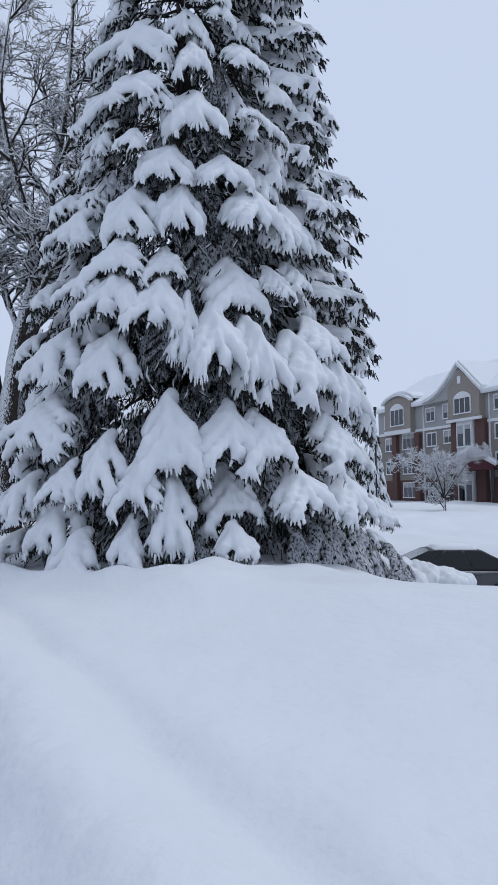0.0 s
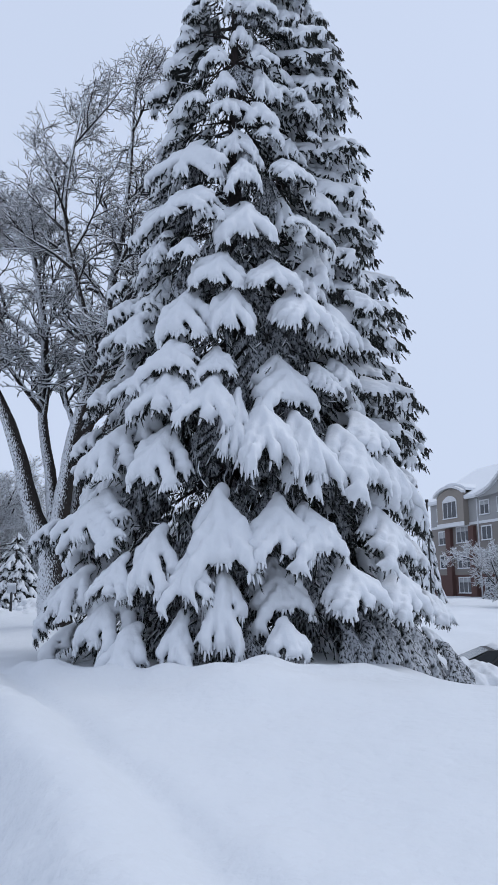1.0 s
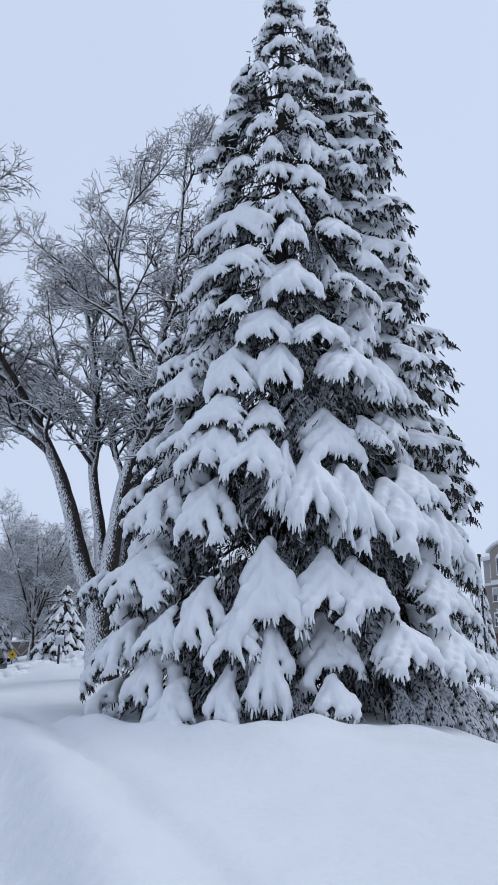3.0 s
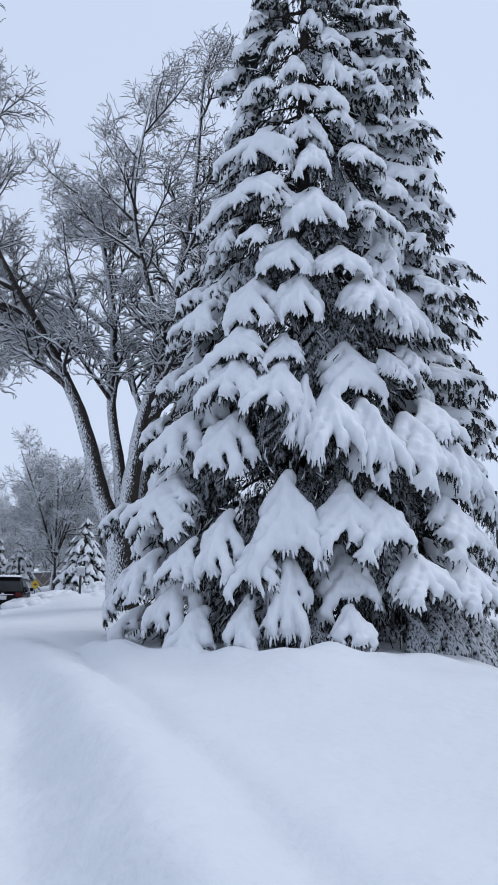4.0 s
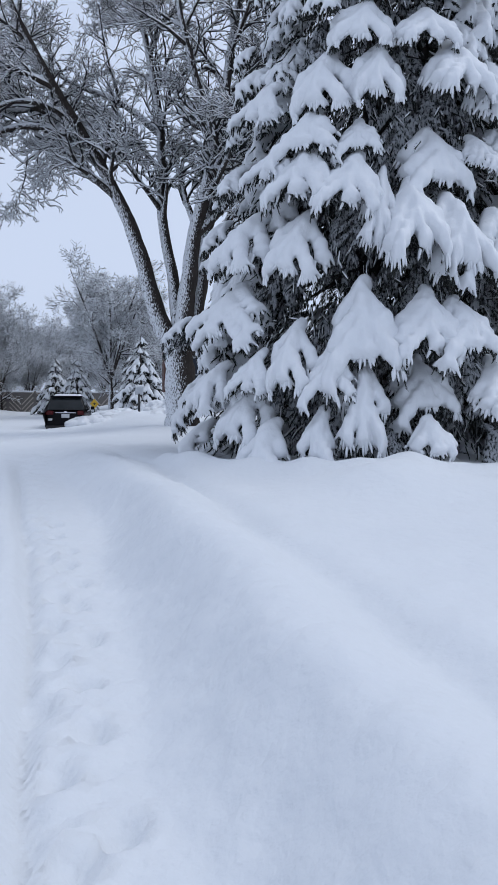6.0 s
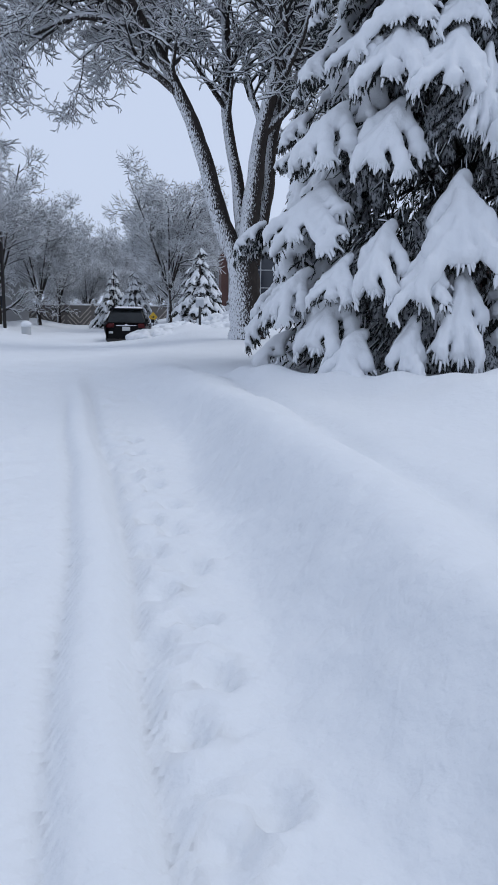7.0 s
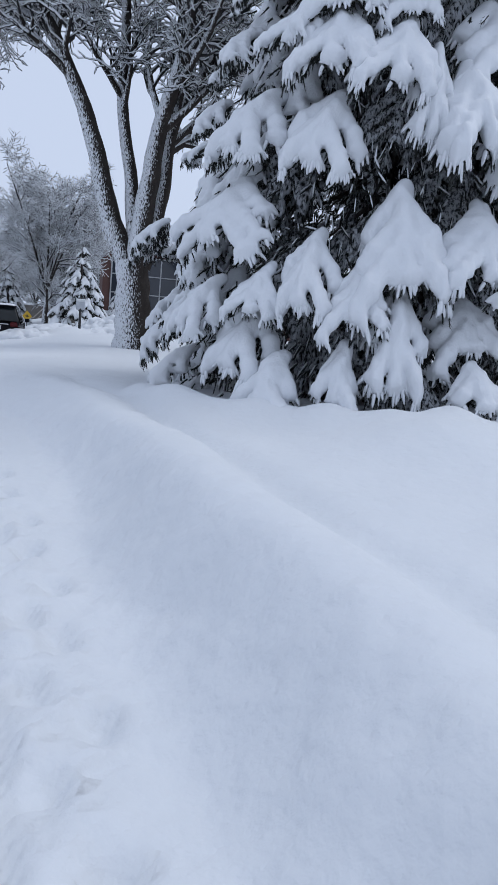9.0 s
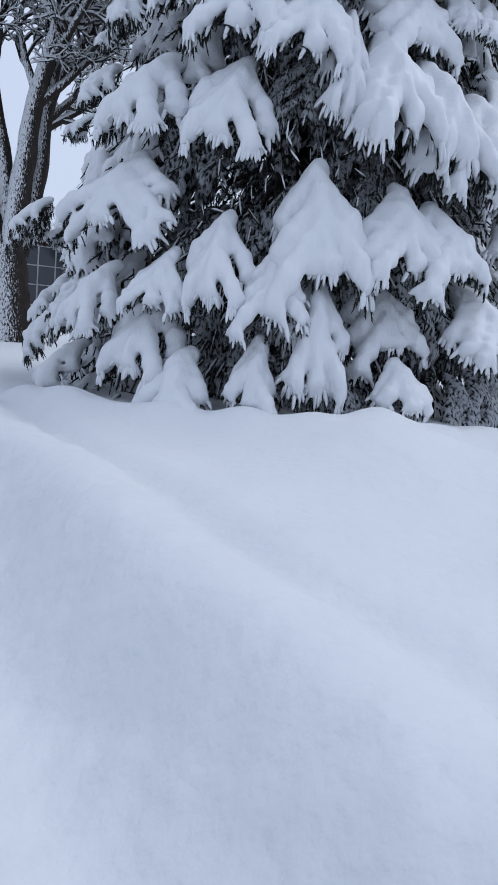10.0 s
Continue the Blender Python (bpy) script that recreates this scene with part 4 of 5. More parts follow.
def pane_on(bm, corners, inset=0.05, out=0.006, thick=0.004):
    """A pane laid on a four-cornered face, its edges drawn in."""
    c = [Vector(p) for p in corners]
    mid = sum(c, Vector()) / 4
    nrm = (c[1] - c[0]).cross(c[3] - c[0]).normalized()
    ins = []
    for p in c:
        d = mid - p
        ins.append(p + d.normalized() * inset * 1.4)
    lo = [bm.verts.new(p + nrm * (out - thick)) for p in ins]
    hi = [bm.verts.new(p + nrm * out) for p in ins]
    bm.faces.new(hi)
    for i in range(4):
        bm.faces.new((lo[i], lo[(i + 1) % 4], hi[(i + 1) % 4], hi[i]))
    return bm


def lerp3(a, b, t):
    return tuple(a[i] + (b[i] - a[i]) * t for i in range(3))


def wheel(parent, x, y, r, width=0.22):
    bm = bmesh.new()
    bmesh.ops.create_cone(bm, cap_ends=True, segments=28, radius1=r, radius2=r, depth=width, matrix=Matrix.Translation((x, y, r)) @ Matrix.Rotation(radians(90), 4, "Y"))
    rounded(bm, 0.03, 2)
    w = part("wheel", bm, RUBBER, parent, "black winter tyre packed with snow", smooth=False)
    bm = bmesh.new()
    side = 1 if x > 0 else -1
    for k in range(5):
        m = Matrix.Translation((x + side * width * 0.5, y, r)) @ Matrix.Rotation(k * 2 * math.pi / 5, 4, "X") @ Matrix.Translation((0, 0, r * 0.33))
        bmesh.ops.create_cube(bm, size=1, matrix=m @ Matrix.Diagonal((0.03, 0.07, r * 0.6, 1)))
    part("rim", bm, CHROME, w, "alloy rim")


def car(name, label, at, turn, paint, L, W, belt, roof, nose, deck, cabin_low, cabin_top, glass, low=0.2, top_in=0.24, glass_in=0.06):
    """L length, W width; cabin_low and cabin_top: y at rear and front; nose and deck: bonnet and boot heights."""
    c = thing(name, label, "car", at)
    c.rotation_euler = (0, 0, radians(turn))
    h = W / 2
    pts = [(-L / 2 + 0.08, low), (-L / 2, low + 0.25), (-L / 2 + 0.02, deck - 0.12), (-L / 2 + 0.14, deck), (cabin_low[0], belt), (cabin_low[1], belt), (L / 2 - 0.35, nose),
           (L / 2 - 0.06, nose - 0.14), (L / 2, low + 0.3), (L / 2 - 0.1, low)]
    bm = bmesh.new()
    side_a = [bm.verts.new((-h * (0.9 if abs(y) > L / 2 - 0.2 else 1), y, z)) for y, z in pts]
    side_b = [bm.verts.new((h * (0.9 if abs(y) > L / 2 - 0.2 else 1), y, z)) for y, z in pts]
    bm.faces.new(side_a)
    bm.faces.new(side_b[::-1])
    for i in range(len(pts)):
        j = (i + 1) % len(pts)
        bm.faces.new((side_a[i], side_b[i], side_b[j], side_a[j]))
    rounded(bm, 0.13, 4)
    part("body", bm, paint, c, smooth=True)
    wl, wt = h - 0.07, h - top_in
    bm = frustum(bmesh.new(), (wl, wl, *cabin_low), (wt, wt, *cabin_top), belt - 0.03, roof)
    rounded(bm, 0.09, 4)
    part("cabin", bm, TRIM, c, smooth=True)
    A = lambda x, y: (x * wl, y, belt)
    B = lambda x, y: (x * wt, y, roof)
    (r0, f0), (r1, f1) = cabin_low, cabin_top
    part("rear_window", pane_on(bmesh.new(), (A(-1, r0), A(1, r0), B(1, r1), B(-1, r1)), glass_in, 0.012), GLASS_DARK, c, "dark tinted rear window")
    part("windscreen", pane_on(bmesh.new(), (A(1, f0), A(-1, f0), B(-1, f1), B(1, f1)), 0.06, 0.012), glass, c, "windscreen with snow along its foot")
    cuts = (0.0, 0.36, 0.72, 1.0) if L > 4.65 else (0.0, 0.28, 0.62, 1.0)
    for s in (1, -1):
        for a, b in zip(cuts[:-1], cuts[1:]):
            q = (lerp3(A(s, r0), A(s, f0), a), lerp3(A(s, r0), A(s, f0), b), lerp3(B(s, r1), B(s, f1), b), lerp3(B(s, r1), B(s, f1), a))
            part("side_window", pane_on(bmesh.new(), q if s > 0 else (q[1], q[0], q[3], q[2]), 0.028, 0.014), GLASS_DARK, c)
        part("door_mirror", rounded(boxes((s * h - 0.02 + s * 0.08 - 0.07, s * h + s * 0.08 + 0.07, f0 - 0.62, f0 - 0.5, belt - 0.02, belt + 0.13)), 0.03), paint, c)
        part("beltline_trim", boxes((s * (h - 0.03) - 0.01, s * (h - 0.03) + 0.01, r0 + 0.15, f0 - 0.2, belt - 0.03, belt - 0.01)), CHROME, c, "thin chrome strip")
        for k in (0.32, 0.68):
            y = r0 + (f0 - r0) * k
            part("door_handle", boxes((s * (h + 0.005) - 0.012, s * (h + 0.005) + 0.012, y - 0.1, y + 0.1, belt - 0.17, belt - 0.13), bevel=0.006), paint, c)
            part("door_seam", boxes((s * h - 0.004, s * h + 0.004, y + 0.18, y + 0.186, low + 0.2, belt - 0.05)), TRIM, c)
        part("tail_light", rounded(boxes((s * h * 0.72 - 0.17, s * h * 0.72 + 0.17, -L / 2 - 0.02, -L / 2 + 0.16, deck - 0.2, deck - 0.03)), 0.04), RED_LENS, c, "red tail light")
        part("head_light", rounded(boxes((s * h * 0.72 - 0.17, s * h * 0.72 + 0.17, L / 2 - 0.2, L / 2 - 0.02, nose - 0.28, nose - 0.14)), 0.04), CLEAR_LENS, c)
        for y in (-L * 0.29, L * 0.31):
            wheel(c, s * (h - 0.12), y, 0.34)
    part("rear_bumper", rounded(boxes((-h * 0.88, h * 0.88, -L / 2 - 0.05, -L / 2 + 0.2, low + 0.02, low + 0.26)), 0.05), TRIM if paint == PAINT_BLACK else paint, c, smooth=True)
    part("licence_plate", boxes((-0.16, 0.16, -L / 2 - 0.012, -L / 2, deck - 0.32, deck - 0.16), bevel=0.004), PLATE, c, "white plate")
    part("chrome_bar", boxes((-0.42, 0.42, -L / 2 - 0.014, -L / 2 + 0.01, deck - 0.13, deck - 0.1), bevel=0.004), CHROME, c)
    rs = frustum(bmesh.new(), (wt - 0.03, wt - 0.03, r1 + 0.03, f1 - 0.05), (wt - 0.14, wt - 0.14, r1 + 0.16, f1 - 0.2), roof - 0.01, roof + 0.09)
    part("roof_snow", rounded(rs, 0.04), SNOW, c, "thin cap of snow", smooth=True)
    return c


suv = car("suv", "black suv parked in deep snow, thin snow on its roof", (-17.05, 30.45, -0.52), 26, PAINT_BLACK, 4.5, 1.82, 1.08, 1.66, 1.02, 1.1, (-2.2, 1.15), (-1.62, 0.25), GLASS_DARK, top_in=0.3, glass_in=0.05)
suv.scale = (1.02, 1.0, 1.03)
part("rear_wiper", boxes((-0.02, 0.4, -2.24, -2.225, 1.12, 1.14)), TRIM, suv)
part("badge", boxes((-0.06, 0.06, -2.268, -2.25, 0.98, 1.05), bevel=0.01), CHROME, suv, "small chrome oval")
part("spoiler", rounded(boxes((-0.66, 0.66, -1.8, -1.5, 1.62, 1.68)), 0.02), PAINT_BLACK, suv)
for sx in (-0.62, 0.62):
    part("clinging_snow", rounded(boxes((sx - 0.09, sx + 0.09, -2.3, -2.25, 0.66, 0.75)), 0.02), SNOW, suv, "patch of wind-blown snow")
sedan = car("sedan", "dark grey sedan half buried in ploughed snow", (4.15, 19.6, -1.42), 90, PAINT_GREY, 4.75, 1.82, 0.98, 1.46, 0.98, 1.0, (-1.85, 1.3), (-0.95, 0.2), GLASS_GREEN)


# ---- signs, posts and bins ----
STEEL = textured("dark_steel_post", (0.03, 0.03, 0.03), (0.06, 0.06, 0.065), 12.0, 0.5, 0.1, 60.0, metal=0.6)
YELLOW = textured("sign_yellow", (0.62, 0.4, 0.03), (0.55, 0.34, 0.03), 3.0, 0.5, 0.05, 40.0)
SIGN_FROST = textured("frosted_sign", (0.35, 0.37, 0.4), (0.62, 0.64, 0.68), 5.0, 0.7, 0.3, 25.0)
PALE = textured("pale_bin", (0.42, 0.44, 0.45), (0.52, 0.53, 0.54), 4.0, 0.7, 0.15, 30.0)


def rod(r, z0, z1, sides=12):
    bm = bmesh.new()
    bmesh.ops.create_cone(bm, cap_ends=True, segments=sides, radius1=r, radius2=r, depth=z1 - z0, matrix=Matrix.Translation((0, 0, (z0 + z1) / 2)))
    return bm


def dome(r, z, squash=0.7):
    bm = bmesh.new()
    bmesh.ops.create_uvsphere(bm, u_segments=20, v_segments=12, radius=r, matrix=Matrix.Translation((0, 0, z)) @ Matrix.Diagonal((1, 1, squash, 1)))
    return bm


sign = thing("road_sign", "frosted road sign on a dark post in the snow bank", "road sign", (-14.12, 31.57, 0.0))
sign.rotation_euler = (0, 0, radians(24))
part("post", rod(0.055, -0.3, 1.35), STEEL, sign, "dark steel post", smooth=True)
part("plate", rounded(boxes((-0.19, 0.19, -0.05, 0.05, 1.28, 1.64)), 0.05), SIGN_FROST, sign, "frosted grey plate")
part("snow_cap", rounded(boxes((-0.19, 0.19, -0.08, 0.08, 1.62, 1.74)), 0.05), SNOW, sign, smooth=True)

warn = thing("warning_sign", "yellow diamond road sign with a black mark", "road sign", (-20.7, 39.5, 0.0))
warn.rotation_euler, warn.scale = (0, 0, radians(27)), (0.72, 0.72, 0.85)
part("post", rod(0.035, -0.4, 1.0), STEEL, warn, smooth=True)
bm = boxes((-0.25, 0.25, -0.012, 0.012, -0.25, 0.25), bevel=0.01)
bmesh.ops.transform(bm, matrix=Matrix.Translation((0, -0.05, 0.85)) @ Matrix.Rotation(radians(45), 4, "Y"), verts=bm.verts)
plate = part("plate", bm, YELLOW, warn, "yellow diamond plate")
part("arrow_bar", boxes((-0.14, 0.14, -0.07, -0.064, 0.83, 0.88)), TRIM, plate, "black bar")
part("arrow_bar", boxes((-0.04, 0.04, -0.07, -0.064, 0.77, 0.94)), TRIM, plate, "black bar")

bin_ob = thing("litter_bin", "pale round bin with a dome of snow on top", "bin", on_ground(-23.0, 30.9))
part("drum", rod(0.23, -0.1, 0.56, 24), PALE, bin_ob, smooth=False)
part("snow_dome", dome(0.26, 0.56, 0.75), SNOW, bin_ob, smooth=True)

pole = thing("lamp_pole", "slim dark lamp pole beside the parking lot", "lamp pole", on_ground(6.0, 53.0))
part("shaft", rod(0.065, -0.4, 6.9), TRIM, pole, smooth=True)
part("cap", rod(0.12, 6.9, 7.1), TRIM, pole, smooth=True)
wpole = thing("utility_pole", "weathered grey wooden pole by the street trees", "pole", on_ground(-27.0, 34.3))
part("shaft", rod(0.09, -0.4, 5.0), TWIG, wpole, smooth=True)


# ---- fence with chevron boards ----
BOARD = textured("weathered_board", (0.1, 0.09, 0.085), (0.19, 0.175, 0.165), 5.0, 0.85, 0.4, 30.0)
BOARD_PALE = textured("pale_board", (0.3, 0.27, 0.24), (0.4, 0.37, 0.33), 5.0, 0.85, 0.3, 30.0)
fence = thing("fence", "weathered board fence with chevron panels, snow on top", "fence", (-38.5, 46.2, -0.35))
fence.rotation_euler = (0, 0, math.atan2(8.0, 13.0))
fence.scale = (1.05, 1, 1.45)
slat_bm = boxes((-0.72, 0.72, -0.02, 0.02, -0.035, 0.035))
slat_me = bpy.data.meshes.new("slat")
slat_bm.to_mesh(slat_me)
slat_bm.free()
slat_me.materials.append(BOARD_PALE)
for i in range(9):
    x = 1.9 * i
    part("post", boxes((x - 0.08, x + 0.08, -0.08, 0.08, -0.6, 1.25), bevel=0.01), BOARD, fence)
    if i == 8:
        break
    part("panel", boxes((x + 0.08, x + 1.82, -0.02, 0.02, -0.5, 1.1)), BOARD, fence)
    part("rail", boxes((x + 0.08, x + 1.82, -0.05, 0.05, 1.1, 1.18)), BOARD, fence)
    part("rail_snow", rounded(boxes((x + 0.06, x + 1.84, -0.07, 0.07, 1.18, 1.27)), 0.03), SNOW, fence, smooth=True)
    for k in range(5):
        for s in (-1, 1):
            part_mesh("slat", slat_me, fence, m=Matrix.Translation((x + 0.95 + s * 0.43, -0.045, -0.15 + 0.25 * k)) @ Matrix.Rotation(radians(-38 * s), 4, "Y") @ Matrix.Diagonal((0.72, 1, 1, 1)))


# ---- apartment house ----
SIDING_TAN = textured("tan_siding", (0.25, 0.222, 0.195), (0.29, 0.26, 0.23), 1.5, 0.8, 0.3, 8.0, stretch=(0.2, 0.2, 6))
SIDING_GREY = textured("grey_siding", (0.3, 0.3, 0.3), (0.35, 0.35, 0.35), 1.5, 0.8, 0.3, 8.0, stretch=(0.2, 0.2, 6))
SIDING_DARK = textured("taupe_siding", (0.2, 0.18, 0.165), (0.24, 0.217, 0.2), 1.5, 0.8, 0.3, 8.0, stretch=(0.2, 0.2, 6))
BRICK = textured("dark_red_brick", (0.075, 0.038, 0.032), (0.13, 0.07, 0.06), 9.0, 0.85, 0.4, 25.0, stretch=(1, 1, 3))
WHITE = textured("white_trim", (0.62, 0.63, 0.65), (0.7, 0.71, 0.72), 2.0, 0.6, 0.05, 30.0)
PANE = mat("window_glass", (0.03, 0.035, 0.045), 0.08, spec=0.6)
BLIND = textured("window_blind", (0.3, 0.31, 0.32), (0.42, 0.43, 0.44), 2.0, 0.8, 0.1, 20.0)
MAROON = textured("maroon_cladding", (0.055, 0.01, 0.018), (0.08, 0.016, 0.026), 3.0, 0.7, 0.15, 20.0)

house = thing("apartment_house", "three-storey apartment house with gables and snowy roof", "apartment house", (11.2, 94.0, 0.0))
house.rotation_euler = (0, 0, math.atan2(-0.903, 0.43))
part("ground_floor_wall", boxes((-1.4, 34, 0, 15, -1.5, 2.9)), BRICK, house, "dark brick")
part("middle_wall", boxes((-1.4, 34, 0, 15, 2.9, 8.65)), SIDING_DARK, house, "taupe siding")
part("upper_wall", boxes((-1.4, 34, 0, 15, 8.65, 11.6)), SIDING_GREY, house, "light grey siding")
part("belt_course", boxes((-1.45, 34, -0.08, -0.003, 8.5, 8.8)), WHITE, house)
part("eave_board", boxes((-1.8, 34, -0.55, -0.35, 11.45, 11.75)), WHITE, house)
part("downpipe", boxes((8.5, 8.62, -0.12, -0.004, 0, 11.4)), WHITE, house)
part("downpipe", boxes((19.9, 20.02, -0.12, -0.004, 0, 11.4)), WHITE, house)
part("roof", prism([(-0.6, 11.6), (7.5, 16.4), (15.6, 11.6), (15.6, 11.85), (7.5, 16.7), (-0.6, 11.9)], -1.9, 34.4), SNOW, house, "roof under a thick sheet of snow").matrix_basis = Matrix.Rotation(radians(90), 4, "Z") @ Matrix.Diagonal((1, -1, 1, 1))


def arch(x0, x1, z, rise, y0, y1, thick=0.0, steps=12):
    top = [(x0 + (x1 - x0) * i / steps, z + rise * math.sin(math.pi * i / steps) ** 0.8) for i in range(steps + 1)]
    if thick:
        pts = [(x, q + thick) for x, q in top] + top[::-1]
    else:
        pts = top
    return prism(pts, y0, y1)


def window(x0, x1, z0, z1, y, lights=2, blind=0.0):
    bm = boxes((x0 - 0.12, x1 + 0.12, y - 0.09, y - 0.003, z0 - 0.12, z0), (x0 - 0.12, x1 + 0.12, y - 0.09, y - 0.003, z1, z1 + 0.14), (x0 - 0.12, x0, y - 0.09, y - 0.003, z0, z1), (x1, x1 + 0.12, y - 0.09, y - 0.003, z0, z1))
    w = part("window", bm, WHITE, house, "white framed window")
    step = (x1 - x0) / lights
    for i in range(lights):
        part("pane", boxes((x0 + i * step + 0.04, x0 + (i + 1) * step - 0.04, y - 0.04, y - 0.01, z0 + 0.03, z1 - 0.03)), PANE, w)
        if i:
            part("mullion", boxes((x0 + i * step - 0.04, x0 + i * step + 0.04, y - 0.08, y - 0.005, z0, z1)), WHITE, w)
    if blind:
        part("blind", boxes((x0 + 0.05, x1 - 0.05, y - 0.05, y - 0.042, z1 - blind * (z1 - z0), z1 - 0.03)), BLIND, w)
    part("sill_snow", boxes((x0 - 0.14, x1 + 0.14, y - 0.16, y - 0.091, z0 - 0.13, z0 - 0.02), bevel=0.02), SNOW, w)


part("bay", boxes((1.27, 6.83, -0.7, -0.003, 8.55, 12.2)), SIDING_TAN, house, "tan siding bay")
part("bay_arch", arch(1.27, 6.83, 12.19, 0.75, -0.7, 3.0), SIDING_TAN, house)
part("bay_eyebrow", arch(0.95, 7.15, 12.2, 0.85, -1.05, -0.5, 0.3), WHITE, house, "white curved eave")
part("bay_roof_snow", arch(1.0, 7.1, 12.52, 0.85, -0.45, 3.0, 0.3), SNOW, house)
part("bay_sill_band", boxes((1.2, 6.9, -0.78, -0.703, 8.45, 8.95)), WHITE, house)
window(2.72, 5.42, 9.55, 11.4, -0.7, 3)
part("window_head", arch(2.6, 5.54, 11.55, 0.6, -0.79, -0.703), WHITE, house)
for x0, x1 in ((2.32, 3.32), (7.06, 8.07), (14.12, 15.13), (18.11, 19.58)):
    part("brick_pier", boxes((x0, x1, -0.45, -0.003, -1, 8.35 if x0 < 10 else 8.95)), BRICK, house, "dark red brick pier")
for z0, z1 in ((6.64, 8.35), (3.7, 5.4), (0.9, 2.5)):
    window(4.2, 6.8, z0, z1, 0, 3, 0.3)
    part("oriel", boxes((15.28, 17.9, -0.6, -0.003, z0 - 0.75, z1 + 0.65)), WHITE, house, "white oriel")
    window(15.5, 16.5, z0 - 0.4, z1 + 0.1, -0.6, 1, 0.4)
    window(16.75, 17.7, z0 - 0.4, z1 + 0.1, -0.6, 1, 0.2)
part("gable_wall", prism([(14.1, 8.95), (19.3, 8.95), (19.3, 11.9), (16.1, 14.5), (14.1, 12.6)], -0.75, 6), SIDING_TAN, house, "tan gable wall")
curve = [(9.6, 11.5), (11.0, 11.75), (12.4, 12.25), (13.8, 13.1), (15.1, 14.1), (16.1, 14.95), (17.6, 13.7), (18.9, 12.55), (19.8, 11.8)]
part("gable_board", prism([(x, z + 0.28) for x, z in curve] + [(x, z - 0.05) for x, z in curve[::-1]], -1.1, -0.76), WHITE, house, "white sweeping gable board")
part("gable_roof_snow", prism([(x, z + 0.5) for x, z in curve] + [(x, z - 0.1) for x, z in curve[::-1]], -0.75, 7.5), SNOW, house)
part("gable_slope", prism([(x, z - 0.12) for x, z in curve[:6]] + [(14.1, 11.5), (9.6, 11.3)], -0.72, 5.0), SIDING_GREY, house)
part("gable_vent", boxes((15.95, 16.45, -0.85, -0.753, 12.9, 13.7)), WHITE, house)
part("gable_belt", boxes((14.0, 19.7, -0.95, -0.753, 8.85, 9.15)), WHITE, house)
window(15.32, 17.9, 9.75, 11.3, -0.75, 3)
part("window_head", arch(15.2, 18.0, 11.45, 0.55, -0.84, -0.753), WHITE, house)
for x0, x1, z0, z1, n, b in ((9.15, 10.7, 9.54, 10.95, 2, 0.3), (12.33, 13.98, 9.6, 11.05, 2, 0.6), (9.21, 10.89, 6.72, 8.1, 2, 0), (12.42, 14.03, 6.86, 8.15, 2, 0.5), (0.25, 0.99, 9.5, 10.9, 1, 0),
                             (0.37, 2.08, 6.6, 8.05, 2, 0.5), (0.42, 2.2, 3.75, 5.16, 2, 0), (9.3, 10.9, 3.9, 5.3, 2, 0.2), (12.5, 14.0, 3.9, 5.3, 2, 0.5), (9.3, 10.9, 1.0, 2.4, 2, 0), (12.5, 14.0, 1.0, 2.4, 2, 0),
                             (20.8, 22.4, 9.7, 11.1, 2, 0.3), (20.8, 22.4, 6.8, 8.2, 2, 0), (20.8, 22.4, 3.9, 5.3, 2, 0), (24.5, 26.1, 9.7, 11.1, 2, 0.3), (24.5, 26.1, 6.8, 8.2, 2, 0.3)):
    window(x0, x1, z0, z1, 0, n, b)
canopy = thing("entrance_canopy", "maroon gabled entrance canopy under snow", "canopy", (17.35, 74.2, 0.3))
canopy.rotation_euler = (0, 0, radians(-24))
part("gable", prism([(-2.2, 3.3), (2.2, 3.3), (2.2, 3.75), (0, 5.1), (-2.2, 3.75)], -0.1, 5), MAROON, canopy, "dark maroon gable")
part("roof_snow", prism([(-2.5, 3.75), (0, 5.3), (2.5, 3.75), (2.5, 4.1), (0, 5.7), (-2.5, 4.1)], -0.4, 5.2), SNOW, canopy)
part("fascia", prism([(-2.4, 3.62), (0, 5.12), (2.4, 3.62), (2.4, 3.76), (0, 5.27), (-2.4, 3.76)], -0.36, -0.11), WHITE, canopy)
for x, y in ((-2.0, 0.2), (2.0, 0.2), (-2.0, 4.6), (2.0, 4.6)):
    part("column", boxes((x - 0.16, x + 0.16, y - 0.16, y + 0.16, -0.8, 3.3), bevel=0.02), TRIM, canopy)
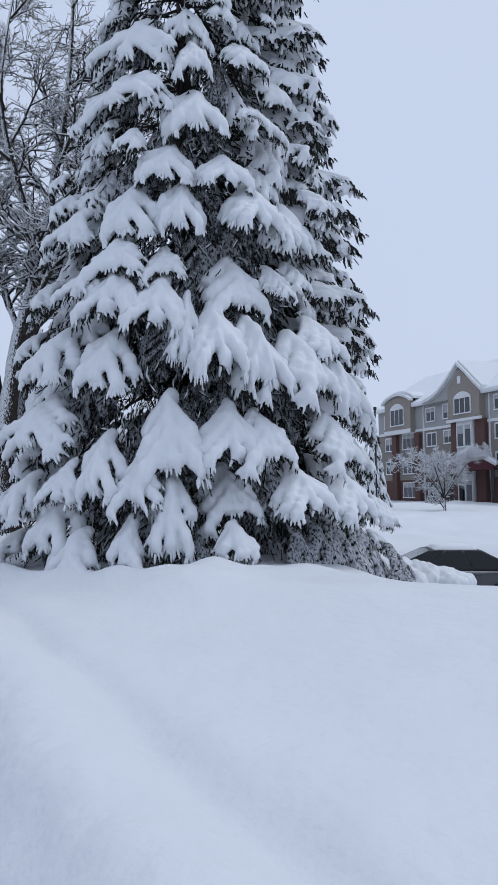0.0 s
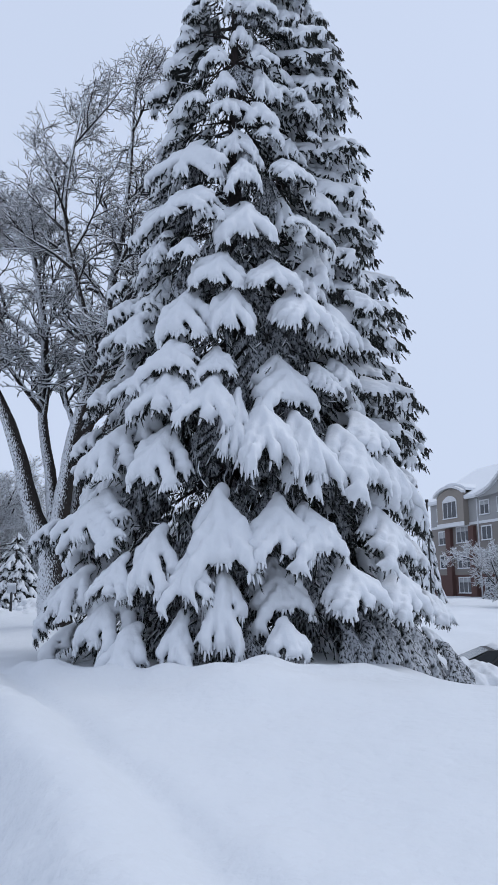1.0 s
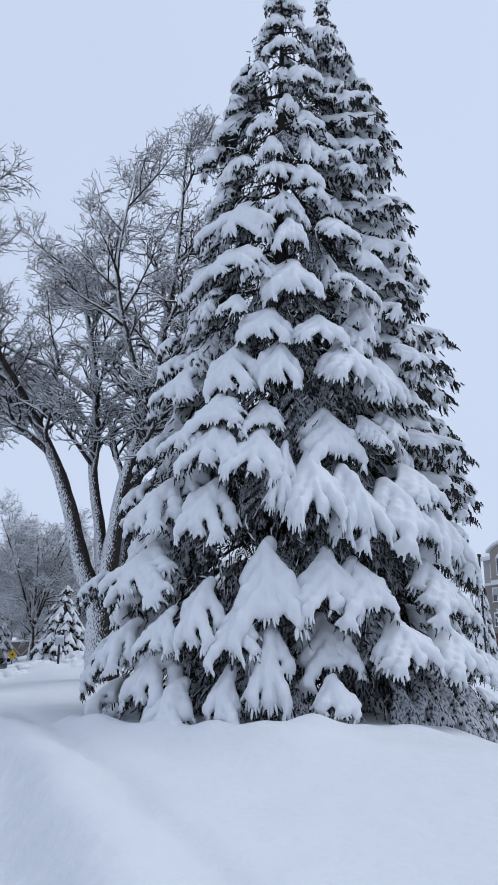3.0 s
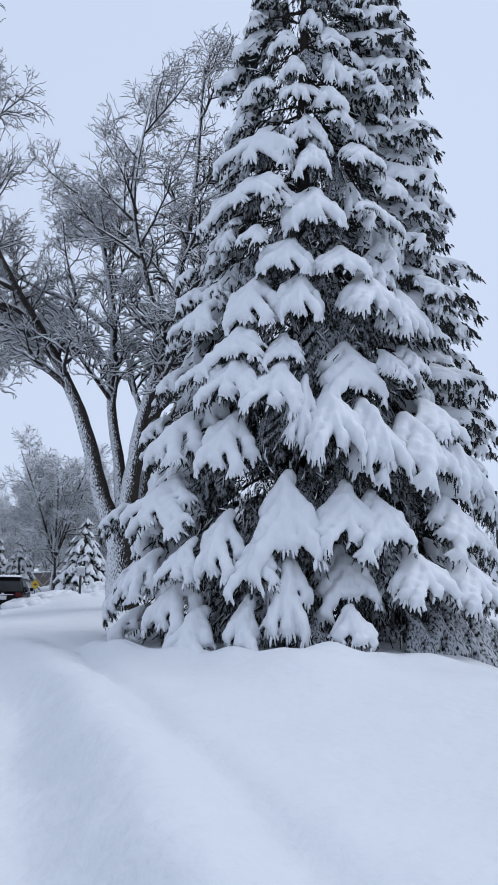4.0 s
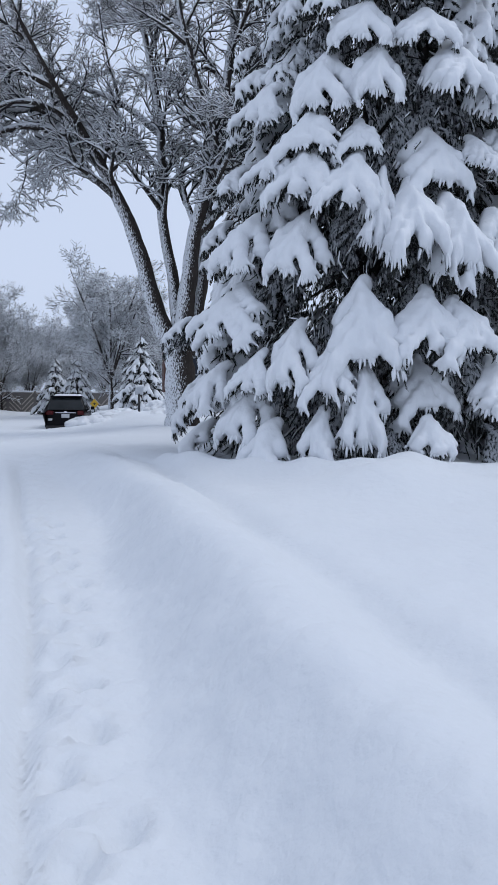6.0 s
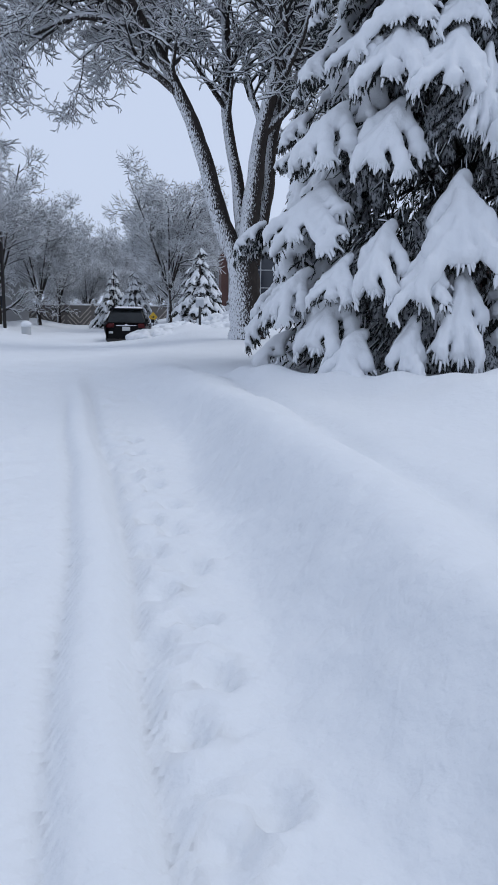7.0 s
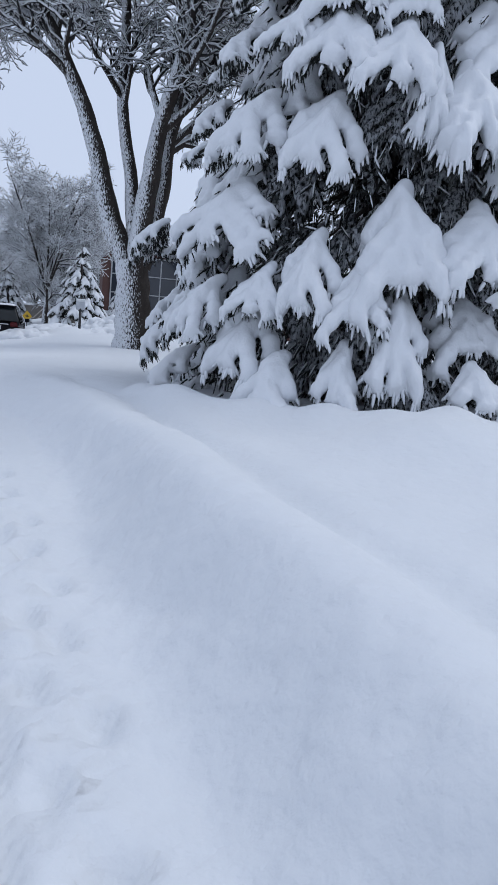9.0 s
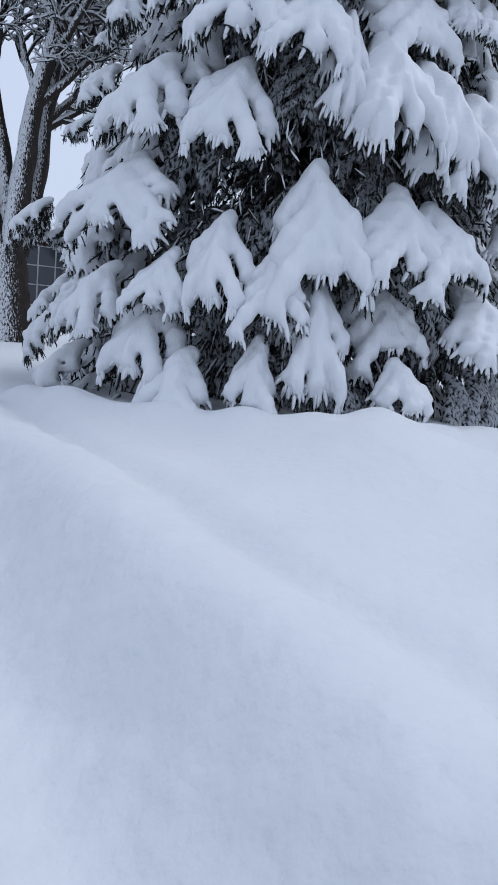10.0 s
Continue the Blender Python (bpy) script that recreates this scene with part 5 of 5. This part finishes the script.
for i, (x, y, s) in enumerate(((13.6, 76.0, 0.9), (16.0, 77.0, 0.7), (14.9, 78.0, 0.8))):
    bush = thing("snowy_shrub", "low evergreen shrub bowed under snow", "shrub", on_ground(x, y), "shrubs by the entrance")
    bush.scale = (s * 0.4, s * 0.4, s * 0.4)
    for nm, me in YOUNG:
        part_mesh(nm, me, bush, kind="" if nm == "trunk" else "stuff")


# ---- glass-fronted brick building behind the forked tree ----
hall = thing("brick_hall", "brick building with a tall dark glass front", "building", (-24.0, 58.7, 0.0))
hall.rotation_euler = (0, 0, radians(24))
part("wall", boxes((-0.5, 26, 0.3, 12, -1.5, 6.2)), BRICK, hall, "red-brown brick wall")
part("plinth_band", boxes((-0.6, 26, 0.1, 0.297, 1.2, 1.5)), WHITE, hall)
part("roof_snow", rounded(boxes((-0.7, 26.2, 0.1, 12.2, 6.2, 6.5)), 0.1), SNOW, hall, smooth=True)
for i in range(9):
    for k in range(3):
        part("pane", boxes((0.2 + 1.3 * i, 1.42 + 1.3 * i, 0.15, 0.29, 1.6 + 1.45 * k, 2.97 + 1.45 * k)), PANE, hall, "dark glass")
    part("mullion", boxes((0.1 + 1.3 * i, 0.2 + 1.3 * i, 0.08, 0.297, 1.5, 6.0)), BLIND, hall)
for k in range(3):
    part("transom", boxes((0.2, 11.9, 0.1, 0.149, 2.97 + 1.45 * k, 3.05 + 1.45 * k)), BLIND, hall)


# ---- houses along the street ----
def cottage(at, turn, w, d, h, material, label):
    c = thing("house", label, "house", at, "houses across the street")
    c.rotation_euler = (0, 0, radians(turn))
    part("wall", boxes((0, w, 0, d, -1, h)), material, c)
    part("gable", prism([(0, h), (w, h), (w / 2, h + w * 0.36)], 0.02, d - 0.02), material, c)
    part("roof_snow", prism([(-0.4, h - 0.1), (w / 2, h + w * 0.38), (w + 0.4, h - 0.1), (w + 0.4, h + 0.2), (w / 2, h + w * 0.38 + 0.35), (-0.4, h + 0.2)], -0.4, d + 0.4), SNOW, c)
    for x in (w * 0.22, w * 0.62):
        wd = part("window", boxes((x, x + 1.1, -0.06, -0.003, 1.0, 2.3)), WHITE, c)
        part("pane", boxes((x + 0.08, x + 1.02, -0.08, -0.062, 1.08, 2.22)), PANE, wd)
    return c


cottage((-36.5, 37.5, -0.3), 60, 7.5, 8, 2.9, SIDING_GREY, "pale grey house behind the street trees")
